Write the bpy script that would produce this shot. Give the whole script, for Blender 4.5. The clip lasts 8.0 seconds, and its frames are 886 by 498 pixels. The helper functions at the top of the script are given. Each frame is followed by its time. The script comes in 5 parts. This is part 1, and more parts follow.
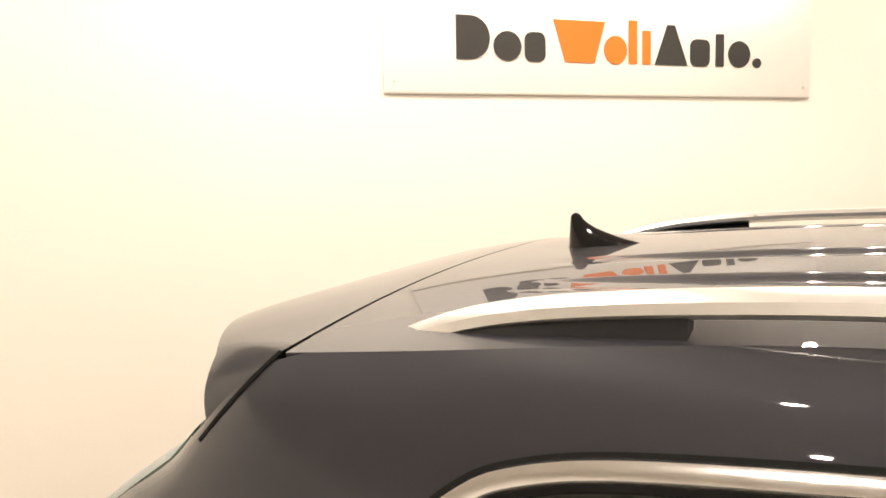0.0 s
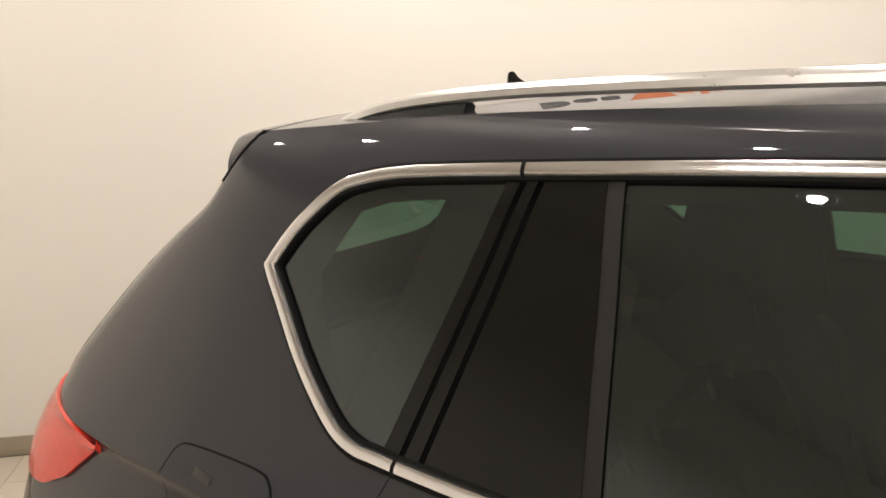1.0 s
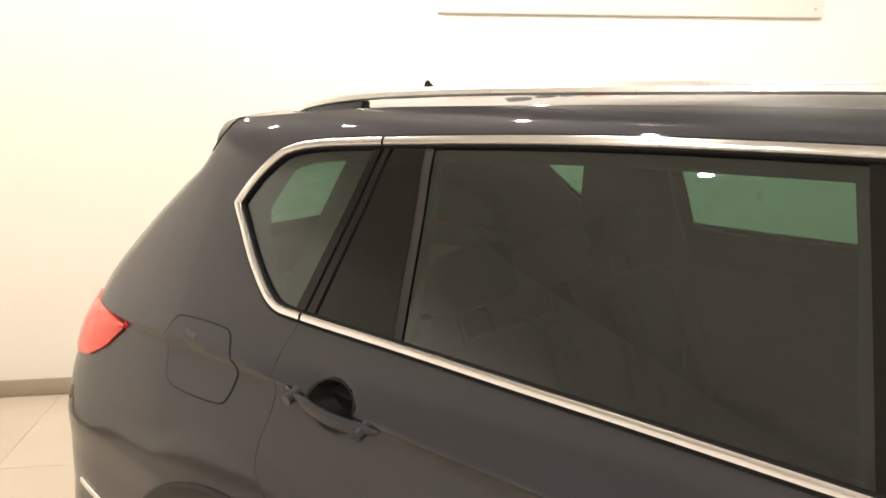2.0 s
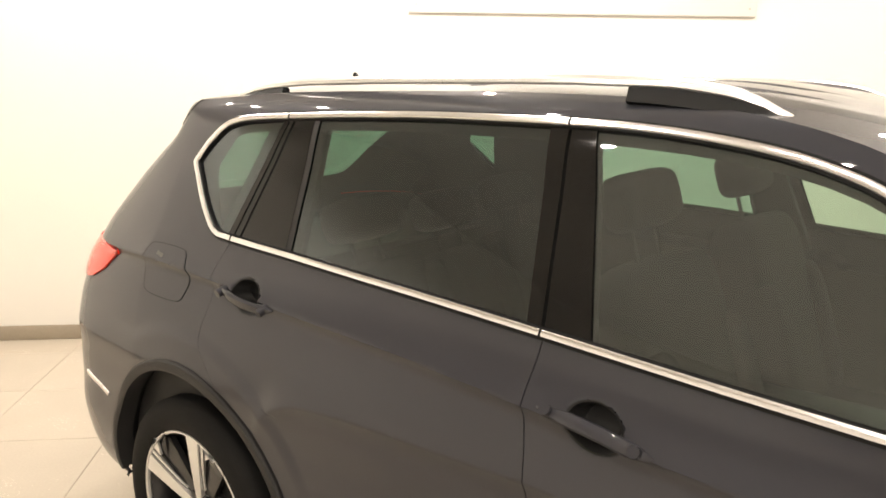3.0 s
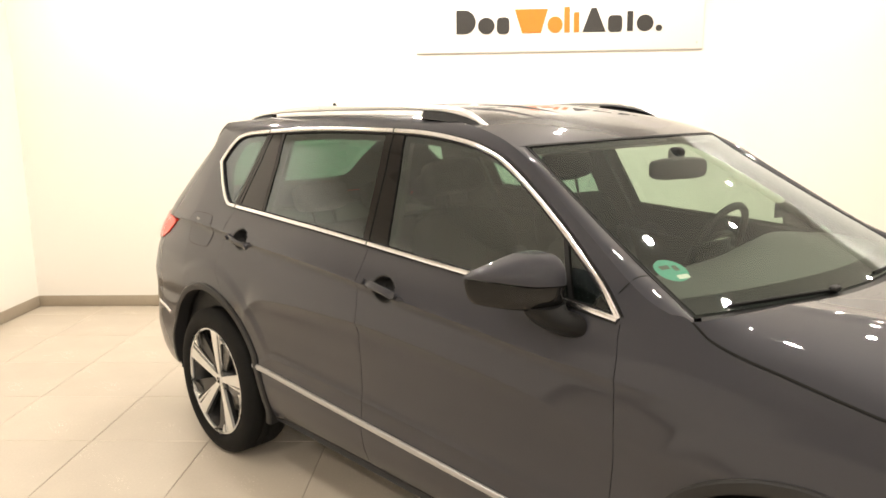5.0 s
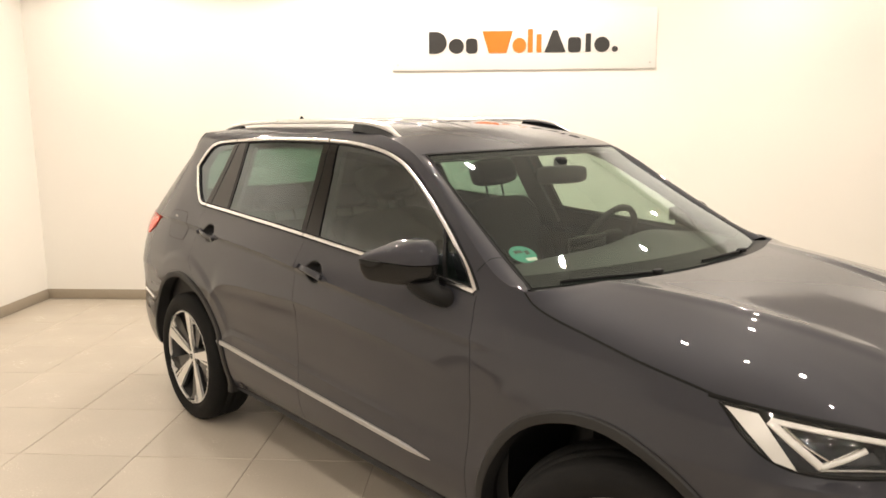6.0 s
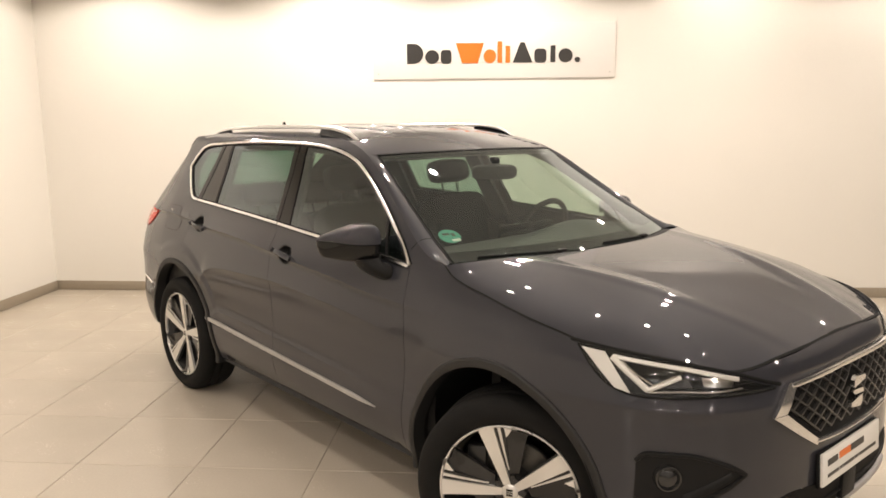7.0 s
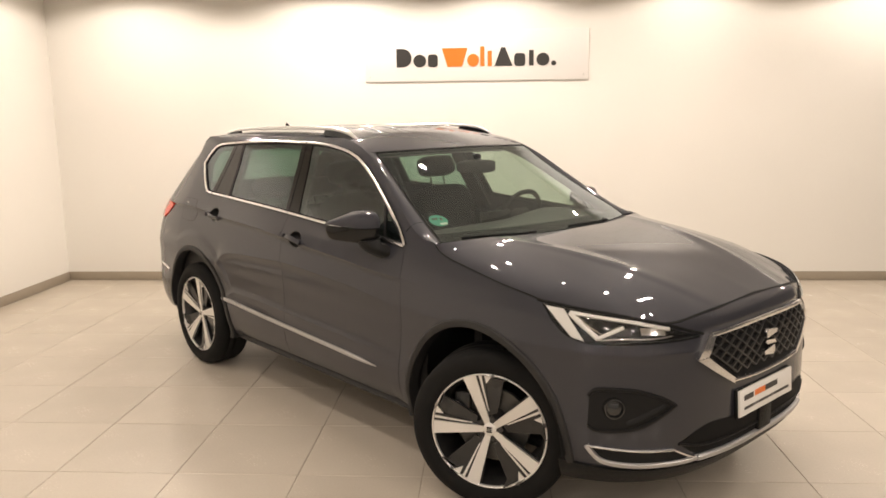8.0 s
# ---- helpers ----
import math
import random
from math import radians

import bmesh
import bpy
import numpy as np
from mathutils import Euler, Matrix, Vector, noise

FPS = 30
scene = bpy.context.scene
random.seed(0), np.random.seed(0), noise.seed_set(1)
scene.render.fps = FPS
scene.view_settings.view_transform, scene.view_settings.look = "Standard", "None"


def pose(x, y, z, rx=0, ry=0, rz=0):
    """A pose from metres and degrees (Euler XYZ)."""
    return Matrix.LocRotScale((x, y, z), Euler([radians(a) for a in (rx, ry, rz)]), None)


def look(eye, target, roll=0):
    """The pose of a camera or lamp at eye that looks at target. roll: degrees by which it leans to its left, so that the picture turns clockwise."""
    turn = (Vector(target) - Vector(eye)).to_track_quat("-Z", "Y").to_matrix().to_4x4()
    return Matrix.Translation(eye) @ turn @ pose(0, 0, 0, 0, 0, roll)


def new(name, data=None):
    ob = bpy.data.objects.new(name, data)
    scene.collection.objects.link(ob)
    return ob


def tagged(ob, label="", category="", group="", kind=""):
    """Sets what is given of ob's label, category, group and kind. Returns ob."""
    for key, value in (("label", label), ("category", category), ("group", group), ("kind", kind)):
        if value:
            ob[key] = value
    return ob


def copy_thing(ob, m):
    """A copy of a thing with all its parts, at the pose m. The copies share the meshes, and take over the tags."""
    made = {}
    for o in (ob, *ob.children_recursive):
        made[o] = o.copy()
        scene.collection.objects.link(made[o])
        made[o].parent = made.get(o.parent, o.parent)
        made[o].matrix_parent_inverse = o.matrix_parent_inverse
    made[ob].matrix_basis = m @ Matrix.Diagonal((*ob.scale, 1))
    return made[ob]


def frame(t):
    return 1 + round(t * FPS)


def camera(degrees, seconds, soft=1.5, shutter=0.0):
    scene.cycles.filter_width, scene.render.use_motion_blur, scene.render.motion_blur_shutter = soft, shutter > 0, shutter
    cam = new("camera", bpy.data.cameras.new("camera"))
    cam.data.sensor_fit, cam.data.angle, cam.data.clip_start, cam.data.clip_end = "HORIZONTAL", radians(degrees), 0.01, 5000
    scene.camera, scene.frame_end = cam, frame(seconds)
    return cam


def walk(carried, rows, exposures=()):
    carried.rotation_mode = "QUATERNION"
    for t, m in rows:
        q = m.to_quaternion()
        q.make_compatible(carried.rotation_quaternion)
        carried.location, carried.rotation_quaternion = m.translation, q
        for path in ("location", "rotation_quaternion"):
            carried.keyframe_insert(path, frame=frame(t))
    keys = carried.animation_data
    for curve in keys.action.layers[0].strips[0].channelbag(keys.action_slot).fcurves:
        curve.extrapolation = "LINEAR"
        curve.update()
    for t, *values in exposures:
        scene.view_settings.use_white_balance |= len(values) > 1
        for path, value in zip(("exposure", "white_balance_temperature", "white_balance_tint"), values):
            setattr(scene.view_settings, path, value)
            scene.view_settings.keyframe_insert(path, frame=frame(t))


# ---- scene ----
PATH = [
    (0, (-1.251, -1.149, 1.732), (-2.067, 0.665, 1.525), -1.4),
    (0.5, (-1.053, -1.261, 1.663), (-2.015, 0.48, 1.456), -1.5),
    (1, (-0.738, -1.436, 1.631), (-1.856, 0.171, 1.22), -1.1),
    (1.5, (-0.477, -1.626, 1.63), (-1.619, -0.034, 1.23), -0.2),
    (3, (0.524, -2.049, 1.632), (-0.709, -0.533, 1.204), 0.3),
    (3.5, (0.875, -2.172, 1.627), (-0.386, -0.678, 1.206), 0.3),
    (4, (1.268, -2.279, 1.638), (-0.101, -0.876, 1.238), -0.4),
    (4.5, (1.613, -2.415, 1.641), (0.199, -1.054, 1.255), -0.9),
    (6, (2.626, -2.536, 1.653), (1.146, -1.235, 1.313), -0.4),
    (6.5, (2.917, -2.637, 1.669), (1.451, -1.319, 1.333), -0.6),
    (7, (3.23, -2.719, 1.664), (1.74, -1.426, 1.333), -0.4),
    (7.5, (3.467, -2.937, 1.675), (1.987, -1.632, 1.344), -0.3),
    (8, (3.662, -3.113, 1.692), (2.196, -1.796, 1.352), -0.7),
]
cam = camera(60.1, 8.0, soft=1.65)
walk(cam, [(t, look(eye, target, roll)) for t, eye, target, roll in PATH],
     exposures=[(0.0, 0.03, 7050, 15), (0.5, -0.74, 6650, 14), (1.0, -0.46, 6480, 14), (1.5, -0.02, 6700, 13), (3.0, 0.37, 6650, 12), (3.5, 0.47, 6680, 11), (4.5, 0.50, 6680, 11), (6.5, 0.0, 6700, 14), (8.0, -0.09, 6750, 16)])

# ---- room frame: U runs along the sign wall, W towards it ----
WALL = radians(44.7)
CU = Vector((math.cos(WALL), math.sin(WALL), 0))
CW = Vector((-math.sin(WALL), math.cos(WALL), 0))
W_BACK, U_LEFT, U_RIGHT, W_FRONT, CEIL = 3.09, -4.10, 7.9, -8.6, 3.1
ROOM = Matrix(((CU.x, CW.x, 0, 0), (CU.y, CW.y, 0, 0), (0, 0, 1, 0), (0, 0, 0, 1)))


def rm(u, w, z=0.0):
    return CU * u + CW * w + Vector((0, 0, z))


# ---- light ----
world = bpy.data.worlds.new("showroom_world")
scene.world = world
world.use_nodes = True
world.node_tree.nodes["Background"].inputs[0].default_value = (1.0, 0.9, 0.75, 1)
world.node_tree.nodes["Background"].inputs[1].default_value = 0.02
LAMP = (1.0, 0.925, 0.815)
# The second row is added to brighten the unseen south wall for window reflections.
SPOTS = [(u, 2.27, k) for u, k in ((-3.12, 40), (-1.25, 42), (0.55, 43), (2.40, 50), (4.25, 58), (6.1, 58))] + [(u, W_FRONT + 0.8, 90) for u in (-2.6, 0.0, 2.6, 5.2)]
OVER_CAR = [(-1.2, -1.92, 38), (0.06, -0.25, 36), (0.80, 0.56, 36), (0.85, 1.88, 38), (2.25, 0.70, 34), (-1.95, 0.35, 36), (-2.12, 1.05, 30),
            (-0.03, 0.48, 22), (1.27, 0.90, 22), (1.71, 1.15, 22), (-2.80, -0.75, 26), (-1.25, -0.60, 26), (-1.0, 1.7, 28), (-3.5, -0.9, 26)]
AHEAD = [(3.4, 0.35, 36), (3.6, -0.85, 23), (4.7, 0.40, 36), (4.2, 1.5, 34), (5.5, 1.4, 34), (2.9, 2.2, 32), (5.5, -1.25, 8), (6.3, -2.6, 6)]
BESIDE = [(-0.15, -2.1, 23), (1.15, -2.1, 26), (2.45, -2.1, 20), (3.75, -2.1, 13)]
# Unseen lamps added behind the viewpoint to fill the car side and south wall.
FILL_BEHIND = [(0.4, -3.7, 76), (2.9, -3.7, 32), (5.4, -3.7, 14), (-1.6, -5.9, 125), (0.4, -5.9, 115), (2.9, -5.9, 34), (5.4, -5.9, 14), (-2.8, -4.6, 55)]
for gx, gy, power in OVER_CAR + AHEAD + BESIDE + FILL_BEHIND:
    place = Vector((gx, gy, 0))
    SPOTS.append((place.dot(CU), place.dot(CW), power))
SPOTS = [p for p in SPOTS if U_LEFT + 0.3 < p[0] < U_RIGHT - 0.3 and W_FRONT + 0.3 < p[1] < W_BACK - 0.3]


def spot(u, w, power, cone, blend):
    data = bpy.data.lights.new("ceiling_and_fill_lamp", "SPOT")
    data.energy, data.color = power, LAMP
    data.spot_size, data.spot_blend, data.shadow_soft_size = radians(cone), blend, 0.028
    ob = new("ceiling_and_fill_lamp", data)
    ob.matrix_world = Matrix.Translation(rm(u, w, CEIL - 0.03))


for u, w, k in SPOTS:
    spot(u, w, k, 157, 0.22)


# ---- materials ----
def shader(name, base=(0.5, 0.5, 0.5), rough=0.5, metal=0.0, coat=0.0, coat_rough=0.03, spec=0.5, vary=0.0, scale=8.0,
           bump=0.0, bump_scale=60.0, rvary=0.0, emit=None, strength=0.0):
    m = bpy.data.materials.new(name)
    m.use_nodes = True
    nt = m.node_tree
    b = nt.nodes["Principled BSDF"]
    b.inputs["Base Color"].default_value = (*base, 1)
    b.inputs["Roughness"].default_value = rough
    b.inputs["Metallic"].default_value = metal
    b.inputs["Coat Weight"].default_value = coat
    b.inputs["Coat Roughness"].default_value = coat_rough
    b.inputs["Specular IOR Level"].default_value = spec
    if emit:
        b.inputs["Emission Color"].default_value = (*emit, 1)
        b.inputs["Emission Strength"].default_value = strength
    if vary or rvary or bump:
        tc = nt.nodes.new("ShaderNodeTexCoord")
        n1 = nt.nodes.new("ShaderNodeTexNoise")
        n1.inputs["Scale"].default_value = scale
        n1.inputs["Detail"].default_value = 6
        nt.links.new(tc.outputs["Object"], n1.inputs["Vector"])
        n2 = nt.nodes.new("ShaderNodeTexNoise")
        n2.inputs["Scale"].default_value = bump_scale
        n2.inputs["Detail"].default_value = 4
        nt.links.new(tc.outputs["Object"], n2.inputs["Vector"])
        add = nt.nodes.new("ShaderNodeMath")
        add.operation = "ADD"
        nt.links.new(n1.outputs["Fac"], add.inputs[0])
        nt.links.new(n2.outputs["Fac"], add.inputs[1])
        if vary:
            mr = nt.nodes.new("ShaderNodeMapRange")
            mr.inputs["From Min"].default_value, mr.inputs["From Max"].default_value = 0.6, 1.4
            mr.inputs["To Min"].default_value, mr.inputs["To Max"].default_value = 1 - vary, 1 + vary
            nt.links.new(add.outputs[0], mr.inputs["Value"])
            mix = nt.nodes.new("ShaderNodeVectorMath")
            mix.operation = "SCALE"
            mix.inputs[0].default_value = base
            nt.links.new(mr.outputs["Result"], mix.inputs["Scale"])
            nt.links.new(mix.outputs["Vector"], b.inputs["Base Color"])
        if rvary:
            rr = nt.nodes.new("ShaderNodeMapRange")
            rr.inputs["From Min"].default_value, rr.inputs["From Max"].default_value = 0.6, 1.4
            rr.inputs["To Min"].default_value, rr.inputs["To Max"].default_value = max(rough - rvary, 0.01), rough + rvary
            nt.links.new(add.outputs[0], rr.inputs["Value"])
            nt.links.new(rr.outputs["Result"], b.inputs["Roughness"])
        if bump:
            bp = nt.nodes.new("ShaderNodeBump")
            bp.inputs["Strength"].default_value = bump
            bp.inputs["Distance"].default_value = 0.002
            nt.links.new(n2.outputs["Fac"], bp.inputs["Height"])
            nt.links.new(bp.outputs["Normal"], b.inputs["Normal"])
    return m


def thin_glass(name, tint, gloss=1.0, rough=0.0, haze=0.03):
    """A thin sheet: tinted straight-through light, and a mirror share that rises to grazing angles."""
    m = bpy.data.materials.new(name)
    m.use_nodes = True
    nt = m.node_tree
    nt.nodes.clear()
    out = nt.nodes.new("ShaderNodeOutputMaterial")
    tr = nt.nodes.new("ShaderNodeBsdfTransparent")
    tr.inputs["Color"].default_value = (*tint, 1)
    gl = nt.nodes.new("ShaderNodeBsdfGlossy")
    gl.inputs["Roughness"].default_value = rough
    gl.inputs["Color"].default_value = (0.86, 0.94, 1.0, 1)
    fr = nt.nodes.new("ShaderNodeLayerWeight")
    fr.inputs["Blend"].default_value = 0.5
    pw = nt.nodes.new("ShaderNodeMath")
    pw.operation = "POWER"
    pw.inputs[1].default_value = 4.5
    nt.links.new(fr.outputs["Facing"], pw.inputs[0])
    mul = nt.nodes.new("ShaderNodeMath")
    mul.operation = "MULTIPLY_ADD"
    mul.inputs[1].default_value = 0.90
    mul.inputs[2].default_value = 0.090 * gloss
    nt.links.new(pw.outputs[0], mul.inputs[0])
    mx = nt.nodes.new("ShaderNodeMixShader")
    nt.links.new(mul.outputs[0], mx.inputs[0])
    nt.links.new(tr.outputs[0], mx.inputs[1])
    nt.links.new(gl.outputs[0], mx.inputs[2])
    # Pale diffuse share paints the milky reflection of the room over the glass.
    haze_layer = nt.nodes.new("ShaderNodeBsdfDiffuse")
    haze_layer.inputs["Color"].default_value = (0.62, 0.72, 0.76, 1)
    noise = nt.nodes.new("ShaderNodeTexNoise")
    noise.inputs["Scale"].default_value = 5.0
    noise.inputs["Detail"].default_value = 5
    tc = nt.nodes.new("ShaderNodeTexCoord")
    nt.links.new(tc.outputs["Object"], noise.inputs["Vector"])
    mr = nt.nodes.new("ShaderNodeMapRange")
    mr.inputs["From Min"].default_value, mr.inputs["From Max"].default_value = 0.3, 0.7
    mr.inputs["To Min"].default_value, mr.inputs["To Max"].default_value = haze * 0.8, haze * 1.2
    nt.links.new(noise.outputs["Fac"], mr.inputs["Value"])
    m2 = nt.nodes.new("ShaderNodeMixShader")
    nt.links.new(mr.outputs["Result"], m2.inputs[0])
    nt.links.new(mx.outputs[0], m2.inputs[1])
    nt.links.new(haze_layer.outputs[0], m2.inputs[2])
    nt.links.new(m2.outputs[0], out.inputs["Surface"])
    return m


PAINT = shader("grey_metallic_paint", (0.0345, 0.0355, 0.0435), 0.52, 0.25, coat=0.85, coat_rough=0.008, spec=0.08, vary=0.05, scale=900, bump_scale=2.0)
CHROME = shader("satin_chrome", (0.92, 0.92, 0.93), 0.20, 1.0, rvary=0.03, scale=30)
ALU = shader("silver_anodised_aluminium", (0.87, 0.86, 0.845), 0.30, 0.8, rvary=0.04, scale=40)
BLACK = shader("black_grained_plastic", (0.009, 0.009, 0.0092), 0.5, spec=0.2, vary=0.1, scale=30, bump=0.25, bump_scale=900)
CLAD = shader("dark_grey_cladding_plastic", (0.021, 0.0205, 0.0205), 0.5, spec=0.3, vary=0.08, scale=20, bump=0.15, bump_scale=900)
GLOSSBLACK = shader("gloss_black_plastic", (0.008, 0.0078, 0.0078), 0.05, spec=0.35, rvary=0.01)
STRIP = shader("grey_satin_strip", (0.50, 0.50, 0.51), 0.38, 0.85, rvary=0.04, scale=30)
LATTICE = shader("graphite_grille_bar", (0.07, 0.068, 0.066), 0.3, 0.6, coat=0.2)
SEAL = shader("black_rubber_seal", (0.008, 0.008, 0.008), 0.7, spec=0.15, bump=0.1, bump_scale=300)
RUBBER = shader("tyre_rubber", (0.010, 0.0097, 0.0093), 0.75, spec=0.15, vary=0.2, scale=12, bump=0.3, bump_scale=220)
RIM_SILVER = shader("machined_rim_silver", (0.80, 0.79, 0.77), 0.34, 0.75, rvary=0.05, scale=60)
RIM_DARK = shader("dark_gloss_rim_paint", (0.020, 0.0195, 0.0195), 0.3, 0.2, coat=0.3)
STEEL = shader("brake_disc_steel", (0.13, 0.127, 0.12), 0.45, 1.0, rvary=0.1, scale=90)
GLASS_FRONT = thin_glass("green_tinted_glass", (0.66, 0.80, 0.70), 1.75, 0.0, 0.013)
GLASS_REAR = thin_glass("dark_privacy_glass", (0.27, 0.42, 0.345), 1.30, 0.0, 0.005)
GLASS_SCREEN = thin_glass("green_tinted_windscreen", (0.75, 0.84, 0.76), 1.3, 0.0, 0.012)
GLASS_CLEAR = thin_glass("clear_lamp_cover", (0.92, 0.92, 0.92), 0.45, 0.0, 0.004)
RED = shader("red_lamp_lens", (0.80, 0.045, 0.022), 0.2, coat=0.5, vary=0.15, scale=120, bump=0.2, bump_scale=400)
REFLECTOR = shader("lamp_reflector", (0.75, 0.74, 0.72), 0.10, 1.0, rvary=0.05, scale=200)
DRL = shader("frosted_lamp_strip", (0.80, 0.78, 0.74), 0.35, 0.3)
CLOTH = shader("dark_seat_cloth", (0.007, 0.0068, 0.007), 0.9, spec=0.2, vary=0.12, scale=14)
TRIM_DARK = shader("dark_interior_trim", (0.012, 0.0117, 0.0117), 0.6, vary=0.15, scale=25, bump=0.3, bump_scale=500)
DASH = shader("dark_grey_dash_vinyl", (0.044, 0.044, 0.042), 0.6, vary=0.1, scale=25, bump=0.3, bump_scale=500)
LINER = shader("grey_headliner", (0.20, 0.195, 0.185), 0.9, vary=0.06, scale=50, bump=0.2, bump_scale=600)
WHITE_PLATE = shader("white_plate", (0.80, 0.79, 0.76), 0.25, coat=0.3, vary=0.02, scale=10)
INK = shader("dark_ink", (0.03, 0.028, 0.026), 0.4, vary=0.1, scale=40)
ORANGE = shader("orange_acrylic", (0.80, 0.18, 0.018), 0.35, vary=0.04, scale=20)
GREEN = shader("green_sticker_print", (0.025, 0.30, 0.22), 0.45, vary=0.08, scale=60)
WALLPAINT = shader("warm_white_wall_paint", (0.79, 0.763, 0.708), 0.62, vary=0.025, scale=1.3, bump=0.12, bump_scale=180)
FOGGLASS = shader("smoked_fog_lamp_glass", (0.022, 0.022, 0.022), 0.12, 0.2, coat=0.5)
UNSEEN_GREY = shader("unseen_wall_grey", (0.46, 0.465, 0.47), 0.6, vary=0.05, scale=1.5, bump=0.12, bump_scale=180)
UNSEEN_DARK = shader("unseen_wall_dark_grey", (0.11, 0.108, 0.105), 0.6, vary=0.05, scale=1.5, bump=0.12, bump_scale=180)
CEILING = shader("ceiling_paint", (0.62, 0.60, 0.57), 0.8, vary=0.03, scale=2.0, bump=0.1, bump_scale=150)
BASEBOARD = shader("taupe_baseboard", (0.34, 0.29, 0.225), 0.45, vary=0.08, scale=4.0, rvary=0.08)
GROUT = shader("sand_grout", (0.36, 0.31, 0.25), 0.8, vary=0.1, scale=20, bump=0.2, bump_scale=300)
SIGNMAT = shader("white_sign_panel", (0.78, 0.75, 0.715), 0.4, vary=0.015, scale=3.0)
SIGN_EDGE = shader("aluminium_sign_edge", (0.62, 0.60, 0.56), 0.4, 0.3)
GLOW = shader("downlight_lens", (0.9, 0.9, 0.9), 0.3, emit=LAMP, strength=30.0)
RING = shader("white_downlight_ring", (0.75, 0.75, 0.73), 0.4)


def tile_material():
    m = shader("beige_porcelain_tile", (0.56, 0.50, 0.417), 0.24, vary=0.05, scale=3.0, bump=0.03, bump_scale=90, rvary=0.05)
    nt = m.node_tree
    b = nt.nodes["Principled BSDF"]
    old = b.inputs["Base Color"].links[0].from_socket
    info = nt.nodes.new("ShaderNodeObjectInfo")
    mr = nt.nodes.new("ShaderNodeMapRange")
    mr.inputs["To Min"].default_value, mr.inputs["To Max"].default_value = 0.965, 1.03
    nt.links.new(info.outputs["Random"], mr.inputs["Value"])
    sc = nt.nodes.new("ShaderNodeVectorMath")
    sc.operation = "SCALE"
    nt.links.new(old, sc.inputs[0])
    nt.links.new(mr.outputs["Result"], sc.inputs["Scale"])
    nt.links.new(sc.outputs["Vector"], b.inputs["Base Color"])
    return m


TILE = tile_material()


# ---- mesh helpers ----
def mesh_object(name, bm, mat, sharp=38):
    me = bpy.data.meshes.new(name)
    bm.normal_update()
    bm.to_mesh(me)
    bm.free()
    for p in me.polygons:
        p.use_smooth = True
    me.set_sharp_from_angle(angle=radians(sharp))
    if isinstance(mat, (list, tuple)):
        for mm in mat:
            me.materials.append(mm)
    else:
        me.materials.append(mat)
    return new(name, me)


def part(name, bm, mat, parent, label="", sharp=38):
    ob = mesh_object(name, bm, mat, sharp)
    ob.parent = parent
    if label:
        tagged(ob, label)
    return ob


def thing(name, label, category, group="", at=(0, 0, 0)):
    ob = new(name)
    ob.location = at
    ob.empty_display_size = 0.1
    return tagged(ob, label, category, group)


def add_box(bm, c, size, m=None, bev=0.0):
    r = bmesh.ops.create_cube(bm, size=1.0)
    bmesh.ops.scale(bm, vec=size, verts=r["verts"])
    if bev:
        es = list({e for v in r["verts"] for e in v.link_edges})
        g = bmesh.ops.bevel(bm, geom=es, offset=bev, segments=2, affect="EDGES", profile=0.5)
        vs = list({v for f in g["faces"] for v in f.verts} | {v for v in r["verts"] if v.is_valid})
    else:
        vs = r["verts"]
    mat = Matrix.Translation(c)
    if m is not None:
        mat = m @ mat
    bmesh.ops.transform(bm, matrix=mat, verts=vs)
    return vs


def box(c, size, m=None, bev=0.0):
    bm = bmesh.new()
    add_box(bm, c, size, m, bev)
    return bm


def add_grid(bm, fn, nu, nv, keep=None):
    vs = [[bm.verts.new(fn(i / nu, j / nv)) for j in range(nv + 1)] for i in range(nu + 1)]
    for i in range(nu):
        for j in range(nv):
            bm.faces.new((vs[i][j], vs[i + 1][j], vs[i + 1][j + 1], vs[i][j + 1]))
    return vs


def outward(bm, c=(0, 0, 0.8)):
    """Turns an open sheet so that its faces look away from c."""
    bm.normal_update()
    c = Vector(c)
    s = sum(f.normal.dot(f.calc_center_median() - c) * f.calc_area() for f in bm.faces)
    if s < 0:
        bmesh.ops.reverse_faces(bm, faces=bm.faces[:])
    bm.normal_update()


def flange(bm, depth, skip=None):
    """Folds the free edges of a sheet inwards, so that a panel shows its thickness at gaps."""
    bm.normal_update()
    edges = [e for e in bm.edges if e.is_boundary and not (skip and all(skip(v.co) for v in e.verts))]
    made = {}
    for e in edges:
        for v in e.verts:
            if v not in made:
                made[v] = bm.verts.new(v.co - v.normal * depth)
    for e in edges:
        a, b = e.verts
        f = e.link_faces[0]
        loop = [l for l in f.loops if l.edge == e][0]
        a, b = loop.vert, loop.link_loop_next.vert
        bm.faces.new((b, a, made[a], made[b]))


def sheet(fn, nu, nv, depth=0.0, c=(0, 0, 0.8)):
    bm = bmesh.new()
    add_grid(bm, fn, nu, nv)
    bmesh.ops.remove_doubles(bm, verts=bm.verts[:], dist=1e-5)
    outward(bm, c)
    if depth:
        flange(bm, depth)
    return bm


def thicken(bm, th):
    """Gives a sheet a back th metres behind its face."""
    flange(bm, th)
    rim = [e for e in bm.edges if e.is_boundary]
    bmesh.ops.contextual_create(bm, geom=rim) if len(rim) < 3 else bmesh.ops.edgeloop_fill(bm, edges=rim)


